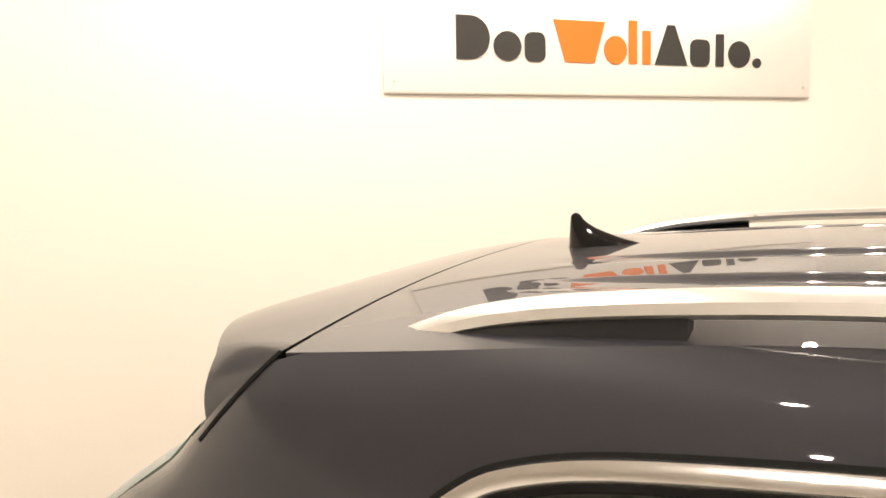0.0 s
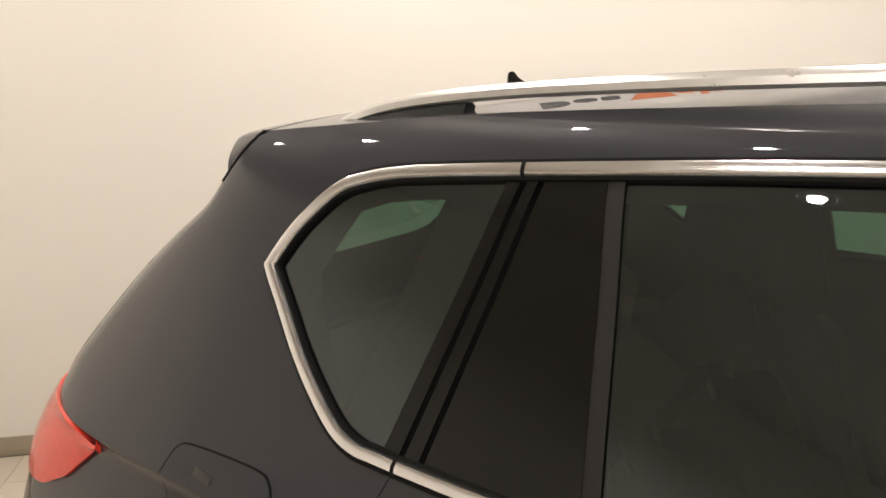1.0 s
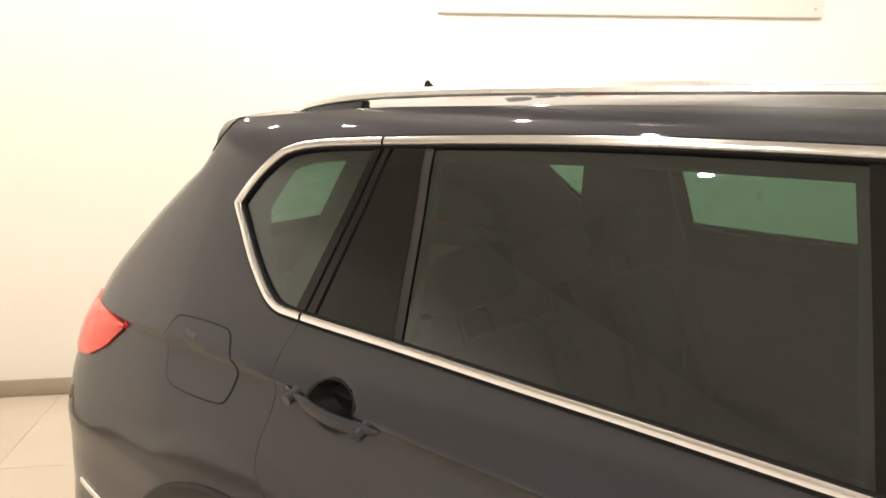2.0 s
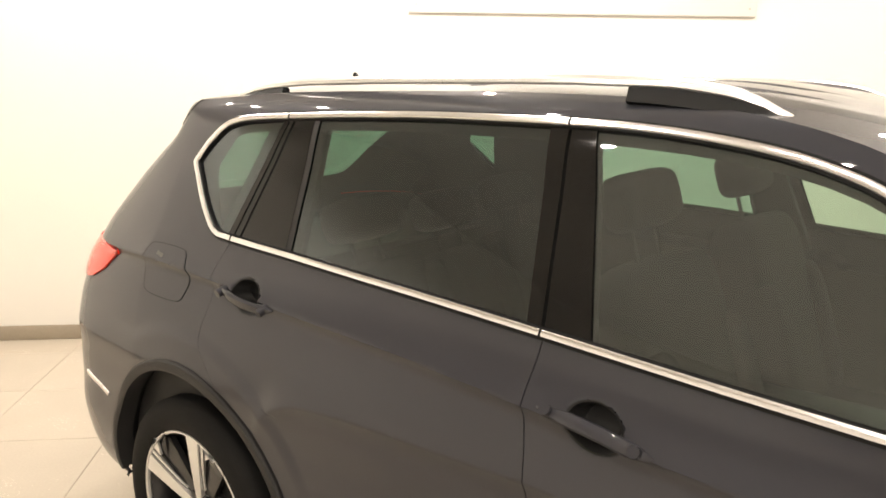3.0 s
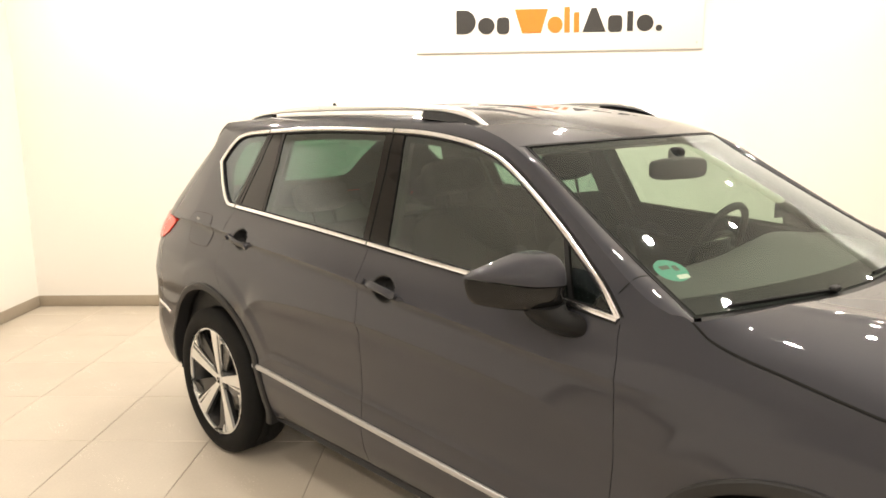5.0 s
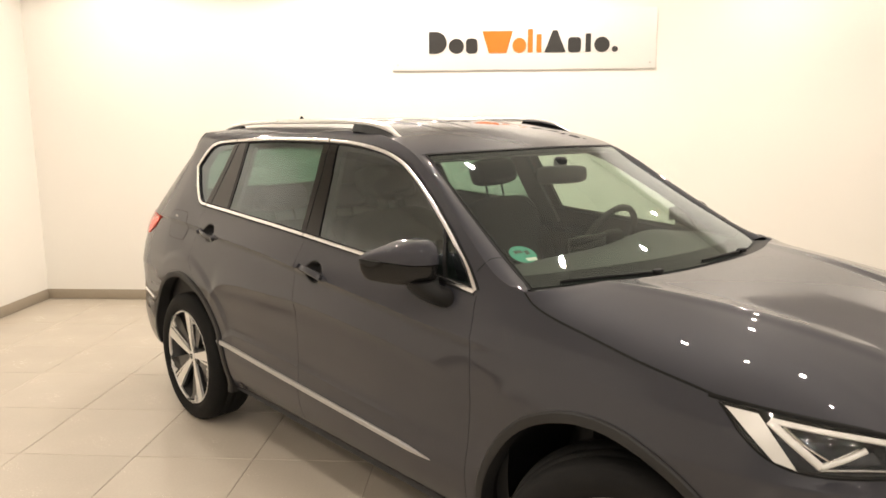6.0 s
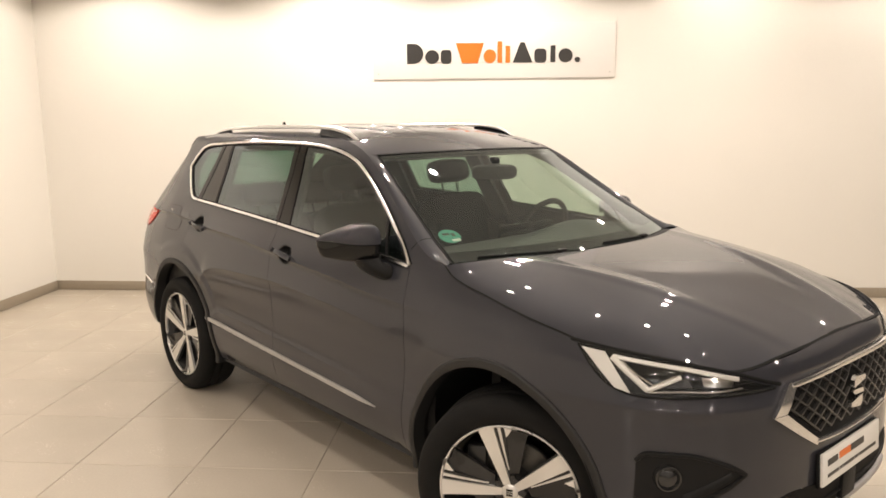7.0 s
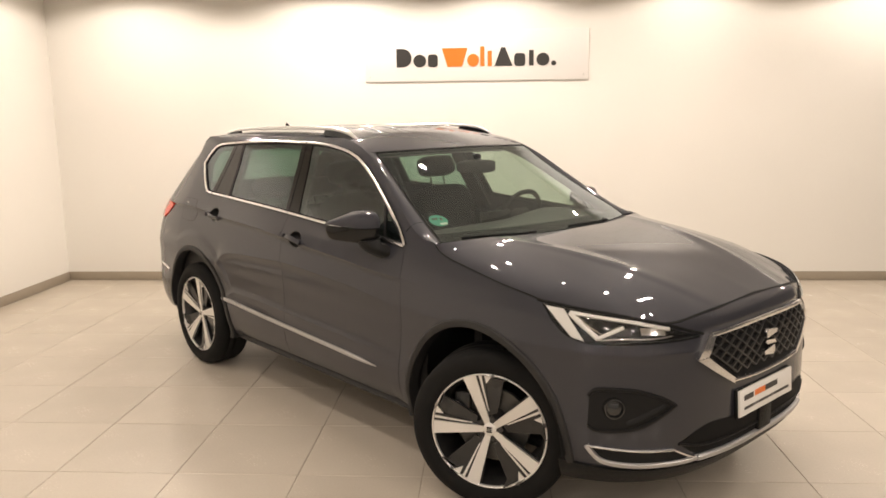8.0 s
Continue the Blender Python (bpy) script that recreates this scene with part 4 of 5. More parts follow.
def build_screen(car):
    # painted shoulders of the windscreen pillars, from the body side over to the glass
    for sg in (-1, 1):
        def shoulder(u, v):
            x = lerp(0.285, 1.062, v)
            a, b = side(x, Z_EDGE(x), sg), screen_point(sg, v)
            return lerp(a, b, u) + Vector((0.0, sg * 0.008, 0.012)) * math.sin(math.pi * u) * (1 - 0.5 * v) * min(v / 0.22, 1.0)
        pillar = part("windscreen_pillar", sheet(shoulder, 10, 40), PAINT, car)
        joint = [side(0.840, 1.150, sg), side(0.852, 1.166, sg), side(0.862, Z_EDGE(0.862) - 0.003, sg), shoulder(0.3, 0.755), shoulder(0.6, 0.768), shoulder(0.9, 0.780)]
        part("pillar_joint", sweep(joint, [Vector((0.3, sg * 0.6, 0.7)).normalized()] * 6, [(-0.0016, -0.006), (-0.0016, 0.0012), (0.0016, 0.0012), (0.0016, -0.006)]), SEAL, pillar, "thin dark panel joint")
    part("windscreen", sheet(lambda u, v: screen_point((2 * u - 1) * 0.985, 0.01 + 0.98 * v), 40, 24), GLASS_SCREEN, car, "clear greenish windscreen")
    # black printed border and seal
    for s0, s1, v0, v1 in ((-0.995, -0.975, 0, 1), (0.975, 0.995, 0, 1), (-0.995, 0.995, 0.905, 1.0), (-0.995, 0.995, 0.0, 0.05)):
        part("screen_border", sheet(lambda u, v: screen_point(lerp(s0, s1, u), lerp(v0, v1, v)) + Vector((-0.003, 0, -0.004)), 30, 20), SEAL, car)
    for sg in (-1, 1):
        pts = [screen_point(sg * 1.0, k / 30) for k in range(31)]
        e = 0.004 if sg < 0 else 0.010
        part("screen_seal", sweep(pts, [Vector((0.5, 0, 0.85)).normalized()] * 31, [(-e, -0.006), (-e, 0.002), (e, 0.002), (e, -0.006)]), SEAL, car)
    pts = [screen_point(k / 20 - 1, 0.0) + Vector((0.001, 0, 0.0)) for k in range(41)]
    part("screen_seal", sweep(pts, [Vector((0.4, 0, 0.9)).normalized()] * 41, [(-0.006, -0.006), (-0.006, 0.002), (0.006, 0.002), (0.006, -0.006)]), SEAL, car)
    # mirror and sensor behind the glass
    mir = part("inner_mirror", cushion((0, 0, 0), (0.035, 0.245, 0.075), 0.5, Matrix.Translation((0.565, -0.045, 1.414)) @ Matrix.Rotation(radians(-20), 4, "Z")), BLACK, car, "black inner mirror")
    part("sensor_cover", cushion((0.548, -0.03, 1.462), (0.05, 0.05, 0.05), 0.6), BLACK, mir)
    # wipers
    for s0, s1 in ((-0.86, -0.36), (0.0, 0.46)):
        pts = [screen_point(lerp(s0, s1, k / 12), 0.972 + 0.015 * k / 12) + Vector((0.005, 0, 0.006 + 0.003 * math.sin(math.pi * k / 12))) for k in range(13)]
        w = part("wiper", sweep(pts, [Vector((0.4, 0, 0.9))] * 13, [(-0.0035, -0.008), (-0.003, 0.0), (0, 0.002), (0.003, 0.0), (0.0035, -0.008)]), BLACK, car, "black wiper")
        part("wiper_joint", cushion(tuple(pts[-1]), (0.025, 0.05, 0.018), 0.6), BLACK, w)
    # round green sticker behind the glass
    c = screen_point(-0.90, 0.768)
    def disc(u, v):
        a, r = 2 * math.pi * u, 0.046 * v
        e1 = (screen_point(-0.86, 0.768) - screen_point(-0.94, 0.768)).normalized()
        e2 = (screen_point(-0.90, 0.75) - screen_point(-0.90, 0.82)).normalized()
        return c + e1 * (r * math.cos(a)) + e2 * (r * math.sin(a)) + Vector((-0.003, 0, -0.005))
    st = part("round_sticker", sheet(disc, 32, 3), GREEN, car, "round green sticker behind the glass")
    e1 = (screen_point(-0.86, 0.768) - screen_point(-0.94, 0.768)).normalized()
    e2 = (screen_point(-0.90, 0.75) - screen_point(-0.90, 0.82)).normalized()
    e3 = e1.cross(e2)
    for dx, dz, w, h, mt in ((-0.012, 0.014, 0.030, 0.016, INK), (0.018, 0.006, 0.016, 0.022, INK), (0.016, -0.030, 0.036, 0.016, WHITE_PLATE)):
        bm = bmesh.new()
        pp = c + e1 * dx + e2 * dz + Vector((-0.003, 0, -0.005)) + (e3 if e3.z > 0 else -e3) * 0.001
        vs = [bm.verts.new(pp + e1 * (a * w / 2) + e2 * (b * h / 2)) for a, b in ((-1, -1), (1, -1), (1, 1), (-1, 1))]
        bm.faces.new(vs)
        part("printed_bar", bm, mt, st)


def strip_on_nose(points, w, h, sg=-1, off=0.0, n=None, widths=None):
    pts2 = catmull([Vector((nphi(x, y, z), 0, z)) for x, y, z in points], n or 6 * len(points))
    pts = [nose(p.x, p.z, sg, off) for p in pts2]
    nor = [nose_normal(p.x, p.z, sg) for p in pts2]
    return sweep(pts, nor, ribbon(w, h), widths)


def patch_on_nose(top, bottom, sg=-1, off=0.004, nu=24, nv=8, depth=0.006, bulge=0.0):
    t = catmull([Vector((nphi(*p), 0, p[2])) for p in top], nu)
    b = catmull([Vector((nphi(*p), 0, p[2])) for p in bottom], nu)

    def fn(u, v):
        i = round(u * nu)
        q = lerp(b[i], t[i], v)
        return nose(q.x, q.z, sg, off + bulge * math.sin(math.pi * v) * math.sin(math.pi * u))
    return sheet(fn, nu, nv, depth, (1.2, 0, 0.7))


def poly_on_nose(corners, sg=-1, off=0.006, depth=0.006, n=6):
    """A flat-looking quad patch between four corners."""
    q = [Vector((nphi(*p), 0, p[2])) for p in corners]

    def fn(u, v):
        r = lerp(lerp(q[0], q[1], u), lerp(q[3], q[2], u), v)
        return nose(r.x, r.z, sg, off)
    return sheet(fn, n, n, depth, (1.2, 0, 0.7))


def build_front(car):
    for sg in (-1, 1):
        # headlamp
        top = [(1.728, -.839, .962), (1.805, -.809, .958), (1.866, -.78, .950), (1.99, -.696, .930), (2.109, -.578, .896), (2.150, -.535, .874), (2.190, -.455, .850)]
        bot = [(1.728, -.839, .960), (1.80, -.851, .895), (1.865, -.840, .852), (1.95, -.805, .834), (2.085, -.675, .838), (2.150, -.545, .842), (2.190, -.455, .846)]
        lamp = part("headlamp", patch_on_nose(top, bot, sg, 0.003, 36, 10, 0.004), GLOSSBLACK, car, "headlamp with bright light strips")
        part("indicator", poly_on_nose([(1.742, -.840, .953), (1.868, -.838, .850), (1.915, -.820, .838), (1.812, -.812, .948)], sg, 0.006), DRL, lamp, "pale side light panel")
        part("light_strip", strip_on_nose([(1.835, -.806, .936), (1.90, -.795, .890), (1.955, -.788, .852)], 0.019, 0.008, sg, 0.003, 14), DRL, lamp, "bright light strip")
        part("light_strip", strip_on_nose([(1.868, -.800, .928), (1.920, -.788, .892), (1.968, -.776, .866)], 0.006, 0.006, sg, 0.003, 14), REFLECTOR, lamp, "thin bright strip")
        part("light_strip", strip_on_nose([(1.955, -.788, .853), (1.995, -.765, .872), (2.035, -.733, .895)], 0.014, 0.008, sg, 0.003, 14), DRL, lamp, "bright light strip")
        part("light_strip", strip_on_nose([(1.968, -.776, .868), (2.0, -.757, .886), (2.02, -.742, .898)], 0.005, 0.006, sg, 0.003, 14), REFLECTOR, lamp, "thin bright strip")
        part("light_strip", strip_on_nose([(1.838, -.806, .938), (1.93, -.755, .928), (2.03, -.672, .912), (2.12, -.570, .884)], 0.014, 0.007, sg, 0.003, 20), DRL, lamp, "bright light strip")
        part("light_strip", strip_on_nose([(1.96, -.80, .846), (2.03, -.738, .853), (2.10, -.66, .852), (2.145, -.575, .858)], 0.006, 0.004, sg, 0.003, 20), REFLECTOR, lamp, "thin bright strip")
        part("lamp_module", poly_on_nose([(2.07, -.672, .868), (2.128, -.600, .862), (2.118, -.592, .886), (2.055, -.668, .894)], sg, 0.006), REFLECTOR, lamp, "mirrored lamp module")
        part("lamp_module", poly_on_nose([(1.985, -.776, .862), (2.05, -.70, .866), (2.03, -.706, .893), (1.995, -.748, .880)], sg, 0.0045), RIM_DARK, lamp, "dark lamp module")
        part("lamp_cover", patch_on_nose(top, bot, sg, 0.010, 36, 10, 0.006, 0.004), GLASS_CLEAR, lamp, "clear lamp cover")
        # dark gap between lamp and hood
        part("lamp_gap", strip_on_nose([(1.70, -.845, .970), (1.80, -.815, .962), (1.866, -.78, .954), (1.99, -.696, .935), (2.109, -.578, .902), (2.165, -.50, .873), (2.195, -.43, .852)], 0.012, 0.003, sg, 0.001, 40), SEAL, car)
        part("lamp_gap", strip_on_nose(bot, 0.011, 0.003, sg, 0.002, 40), SEAL, car)
        # fog lamp pocket
        ft = [(1.941, -.818, .628), (1.965, -.802, .654), (2.02, -.765, .658), (2.084, -.708, .655), (2.14, -.63, .625), (2.173, -.584, .594)]
        fb = [(1.941, -.823, .508), (1.97, -.806, .492), (2.03, -.762, .494), (2.09, -.70, .508), (2.14, -.63, .55), (2.173, -.584, .588)]
        pocket = part("fog_lamp_pocket", patch_on_nose(ft, fb, sg, 0.003, 24, 8, 0.004), BLACK, car, "black fog lamp pocket")
        pts2 = [Vector((nphi(*p), 0, p[2])) for p in ft + fb[::-1]]
        pp = catmull(pts2, 48)
        part("pocket_rim", sweep([nose(p.x, p.z, sg) for p in pp], [nose_normal(p.x, p.z, sg) for p in pp], ribbon(0.014, 0.010)), BLACK, pocket)
        c = nose(nphi(2.02, -.765, .585), .585, sg, 0.0)
        bm = lathe([(0.001, 0.020), (0.018, 0.018), (0.031, 0.011), (0.035, 0.018), (0.040, 0.017), (0.044, 0.004), (0.044, -0.03)], 32)
        nn = nose_normal(nphi(2.02, -.765, .585), .585, sg)
        rot = Vector((0, 1, 0)).rotation_difference((nn + Vector((0.35, 0, 0))).normalized()).to_matrix().to_4x4()
        bmesh.ops.transform(bm, matrix=Matrix.Translation(c) @ rot, verts=bm.verts[:])
        part("fog_lamp", bm, FOGGLASS, pocket, "small round fog lamp")
        part("pocket_fin", strip_on_nose([(2.06, -.73, .520), (2.10, -.685, .548), (2.15, -.615, .588)], 0.03, 0.008, sg, 0.0, 14), BLACK, pocket)
        # bright frame at the lower corner
        ct = [(1.935, -.819, .427), (1.99, -.785, .424), (2.08, -.69, .416), (2.165, -.575, .412)]
        cb = [(1.945, -.81, .418), (1.985, -.772, .362), (2.05, -.71, .352), (2.10, -.642, .350), (2.19, -.49, .350)]
        fr = part("corner_insert", patch_on_nose(ct, cb, sg, 0.002, 20, 4, 0.003), BLACK, car, "black insert in a chrome frame")
        part("corner_frame", strip_on_nose(ct, 0.012, 0.011, sg, 0.002, 24), CHROME, fr, "chrome frame")
        part("corner_frame", strip_on_nose([(1.935, -.819, .427), (1.955, -.80, .392), (1.985, -.772, .362), (2.05, -.71, .350), (2.10, -.642, .348), (2.17, -.52, .350), (2.20, -.46, .356)], 0.022, 0.012, sg, 0.002, 36), STRIP, fr, "chrome frame")
        part("corner_frame", strip_on_nose([(2.165, -.575, .412), (2.185, -.51, .378), (2.20, -.46, .358)], 0.010, 0.010, sg, 0.002, 12), CHROME, fr, "chrome frame")
        # half of the lower air intake
        it = [(2.178, -.555, .432), (2.225, -.42, .490), (2.25, -.25, .486), (2.258, 0, .486)]
        ib = [(2.178, -.553, .428), (2.205, -.45, .372), (2.245, -.25, .372), (2.254, 0, .372)]
        intake = part("lower_intake", patch_on_nose(it, ib, sg, 0.002, 24, 6, 0.003), SEAL, car, "black lower air intake")
        for k in (0.30,):
            line = [tuple(lerp(Vector(b), Vector(a), k)) for a, b in zip(it, ib)]
            part("intake_slat", strip_on_nose(line, 0.010, 0.010, sg, 0.0, 20), BLACK, intake)
        # chrome lip right under the intake, and the black chin
        part("front_lip", strip_on_nose([(2.20, -.46, .357), (2.235, -.30, .357), (2.25, -.15, .358), (2.253, 0, .358)], 0.026, 0.014, sg, 0.006, 24), STRIP, car, "satin chrome strip along the front lip")
        chin_t = [(1.835, -.87, .345), (1.95, -.80, .335), (2.05, -.70, .328), (2.15, -.54, .330), (2.22, -.30, .335), (2.245, 0, .336)]
        chin_b = [(1.835, -.87, .232), (1.90, -.80, .236), (2.02, -.66, .238), (2.10, -.50, .238), (2.15, -.30, .238), (2.16, 0, .238)]
        part("front_chin", patch_on_nose(chin_t, chin_b, sg, 0.010, 28, 6, 0.02), BLACK, car, "black plastic chin")

    # grille: chrome frame, black ground, lattice of small bars
    half_t = [(2.209, .397, .842), (2.224, .22, .850), (2.232, 0, .853)]
    grille = part("grille", box((2.20, 0, 0.75), (0.02, 0.5, 0.12)), SEAL, car, "black lattice grille in a chrome frame")
    for sg in (-1, 1):
        gt = [(2.215, .380, .835), (2.224, .22, .845), (2.232, 0, .848)]
        gb = [(2.215, .44, .765), (2.253, .27, .650), (2.26, 0, .642)]
        part("grille_back", patch_on_nose(gt, gb, sg, 0.002, 20, 8, 0.003), SEAL, grille)
        part("grille_frame", strip_on_nose(half_t, 0.022, 0.016, sg, 0.002, 24), CHROME, grille, "chrome grille frame")
        for corners in ([(2.209, .404, .857), (2.212, .378, .836), (2.215, .436, .764), (2.206, .492, .760)],
                        [(2.206, .492, .758), (2.215, .436, .762), (2.252, .272, .649), (2.252, .284, .632)]):
            part("grille_frame", poly_on_nose(corners, sg, 0.016, 0.014, 10), CHROME, grille, "broad chrome grille frame", 30)
        part("grille_frame", strip_on_nose([(2.252, .285, .645), (2.258, .15, .637), (2.26, 0, .634)], 0.016, 0.016, sg, 0.002, 16), CHROME, grille, "chrome grille frame")

    def inside(y, z):
        y = abs(y)
        if z > 0.836 or z < 0.652:
            return False
        lim = lerp(0.285, 0.445, (z - 0.645) / 0.118) if z < 0.763 else lerp(0.445, 0.382, (z - 0.763) / 0.075)
        return y < lim - 0.012 and not (y < 0.052 and 0.69 < z < 0.80)

    def on_front(y, z):
        w = flat_y(XA, z)
        return XA + (XF(z) - XA) * max(1 - (abs(y) / w) ** NOSE_N, 0) ** (1 / NOSE_N)
    cell = None
    ny, nz = 0.074, 0.048
    for i in range(-18, 19):
        for j in range(-6, 7):
            y, z = i * ny / 2, 0.744 + j * nz / 2
            if (i + j) % 2 or not inside(y, z):
                continue
            if cell is None:
                bm = bmesh.new()
                for a, b in (((-0.036, 0.0233), (0, 0)), ((0, 0), (0.036, 0.0233))):
                    p, q = Vector((0, a[0], a[1])), Vector((0, b[0], b[1]))
                    add_sweep(bm, [p, (p + q) / 2, q], [Vector((1, 0, 0))] * 3, [(-0.0045, -0.004), (-0.003, 0.009), (0.003, 0.009), (0.0045, -0.004)])
                cell = mesh_object("lattice_bar", bm, LATTICE)
                ob = cell
            else:
                ob = new("lattice_bar", cell.data)
            ob.parent = grille
            s = (on_front(y + 0.01, z) - on_front(y - 0.01, z)) / 0.02
            tz = (on_front(y, z + 0.01) - on_front(y, z - 0.01)) / 0.02
            ob.matrix_basis = Matrix.Translation((on_front(y, z) + 0.003, y, z)) @ Euler((0, math.atan(tz), -math.atan(s))).to_matrix().to_4x4()
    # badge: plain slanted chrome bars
    bmx = Matrix.Translation((on_front(0, .75) + 0.014, 0, .748)) @ Matrix.Rotation(radians(90), 4, "Z") @ Matrix.Diagonal((1.25, 1, 1.15, 1))
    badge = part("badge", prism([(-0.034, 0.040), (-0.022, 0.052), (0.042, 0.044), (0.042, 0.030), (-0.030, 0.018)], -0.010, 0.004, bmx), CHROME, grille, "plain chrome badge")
    for a in ([(-0.040, 0.012), (0.030, 0.006), (0.042, -0.010), (-0.028, -0.004)], [(-0.042, -0.026), (0.030, -0.014), (0.034, -0.038), (0.022, -0.050), (-0.042, -0.040)]):
        part("badge_bar", prism(a, -0.010, 0.004, bmx), CHROME, badge)
    # white front plate with plain printed bars
    pm = Matrix.Translation((2.276, -0.02, 0.537)) @ Matrix.Rotation(radians(90), 4, "Z") @ Matrix.Rotation(radians(-4), 4, "X")
    plate = part("front_plate", box((0, 0, 0), (0.480, 0.012, 0.110), pm, 0.003), WHITE_PLATE, car, "white front plate with printed bars")
    part("plate_holder", box((0, 0.010, -0.002), (0.490, 0.012, 0.120), pm, 0.003), BLACK, plate)
    for a, b, z0, z1, mt in ((-0.205, -0.125, 0.008, 0.030, INK), (-0.112, -0.020, 0.008, 0.032, ORANGE), (-0.016, 0.095, 0.008, 0.032, INK),
                             (-0.205, -0.115, -0.030, -0.019, INK), (-0.107, -0.088, -0.030, -0.019, INK), (-0.080, 0.012, -0.030, -0.019, INK), (0.020, 0.048, -0.030, -0.019, INK), (0.056, 0.205, -0.030, -0.019, INK)):
        part("printed_bar", box(((a + b) / 2, -0.0065, (z0 + z1) / 2), (b - a, 0.0015, z1 - z0), pm), mt, plate)
    part("plate_bracket", box((2.262, 0.0, 0.43), (0.02, 0.11, 0.12), None, 0.004), BLACK, car)


def build_tail(car):
    for sg in (-1, 1):
        tt = [(-1.830, 1.088), (-1.92, 1.096), (-2.0, 1.100), (-2.10, 1.101), (-2.205, 1.098)]
        tb = [(-1.830, 1.085), (-1.885, 1.042), (-1.950, 1.000), (-2.06, .968), (-2.235, .960)]
        nu = 24
        t = catmull([Vector((tpsi(x, z), 0, z)) for x, z in tt], nu)
        b = catmull([Vector((tpsi(x, z), 0, z)) for x, z in tb], nu)

        def fn(u, v):
            i = round(u * nu)
            q = lerp(b[i], t[i], v)
            return tail(q.x, q.z, sg, 0.006 + 0.006 * math.sin(math.pi * v))
        part("tail_lamp", sheet(fn, nu, 8, 0.012), RED, car, "red tail lamp lens")
        pts = [side(x, z, sg, 0.0) for x, z in ((-1.86, .600), (-1.93, .612), (-2.0, .622), (-2.05, .628))]
        nor = [side_normal(x, z, sg) for x, z in ((-1.86, .600), (-1.93, .612), (-2.0, .622), (-2.05, .628))]
        part("bumper_strip", sweep(pts, nor, ribbon(0.018, 0.008)), CHROME, car, "bright strip on the rear bumper")
    # fuel flap on the right side, a panel in its own groove
    out = [(x + 0.045, z + 0.010) for x, z in ((-1.690, 1.095), (-1.676, 1.128), (-1.640, 1.137), (-1.52, 1.135), (-1.488, 1.125), (-1.470, 1.098), (-1.440, 1.062), (-1.455, 1.005), (-1.49, .990), (-1.60, .990), (-1.655, 1.000), (-1.672, 1.03))]
    cr = catmull([Vector((x, 0, z)) for x, z in out + out[:1]], 72)[:-1]
    cen = Vector((-1.525, 0, 1.073))
    groove = sweep([side(p.x, p.z, -1) for p in cr], [side_normal(p.x, p.z, -1) for p in cr], [(-0.0015, -0.002), (-0.0015, 0.0008), (0.0015, 0.0008), (0.0015, -0.002)], None, True)
    flap = part("fuel_flap", groove, SEAL, car, "fuel flap with a dark shut line")

    def lid(u, v):
        q = lerp(cen, cr[round(u * 72) % 72], v * 0.985)
        return side(q.x, q.z, -1, 0.0012)
    part("flap_lid", sheet(lid, 72, 8, 0.002), PAINT, flap)
    part("flap_mark", sheet(lambda u, v: side(lerp(-1.578, -1.542, u), lerp(1.116, 1.126, v) - 0.006 * u, -1, 0.0026), 4, 2), LATTICE, flap, "small grey mark")


def build_handles(car):
    for sg in (-1, 1):
        for (x0, z0), dz in zip(HANDLES, (-0.004, -0.008)):
            xs = np.linspace(x0 - 0.115, x0 + 0.125, 26).tolist()
            pts, nor, wid = [], [], []
            for x in xs:
                t = (x - xs[0]) / (xs[-1] - xs[0])
                z = z0 + 0.006 + (dz - 0.018) * t
                lift = 0.021 * math.sin(math.pi * t) ** 0.8 + 0.001
                pts.append(side(x, z, sg, lift))
                nor.append(side_normal(x, z, sg))
                e = min(t / 0.30, (1 - t) / 0.14, 1.0)
                wid.append((0.18 + 0.64 * e ** 0.8, 0.30 + 0.60 * e))
            grip = part("door_handle", sweep(pts, nor, [(-0.015, -0.006), (-0.018, 0.0), (-0.014, 0.008), (0, 0.012), (0.014, 0.008), (0.018, 0.0), (0.015, -0.006), (0, -0.010)], wid), PAINT, car, "body-coloured door handle")
            def dish(u, v, x0=x0, z0=z0):
                a, r = 2 * math.pi * u, v
                q = min((1 - r) / 0.45, 1.0)
                dx = r * 0.062 * math.cos(a)
                p = side(x0 + 0.004 + dx, z0 - 0.003 - 0.1 * (dx + 0.004) + r * 0.045 * math.sin(a), sg)
                p.y -= sg * (0.050 * q * q * (3 - 2 * q) - 0.003 * min((1 - r) / 0.08, 1.0) - 0.0012)
                return p
            part("handle_recess", sheet(dish, 40, 12), BLACK, grip, "dark recess behind the grip")
            for xx in (xs[3], xs[-4]):
                t = (xx - xs[0]) / (xs[-1] - xs[0])
                z = z0 + 0.006 + (dz - 0.018) * t
                part("handle_foot", sweep([side(xx, z, sg, -0.002), side(xx, z, sg, 0.030)], [Vector((1, 0, 0))] * 2, ring_profile(0.012, 10)), PAINT, grip)


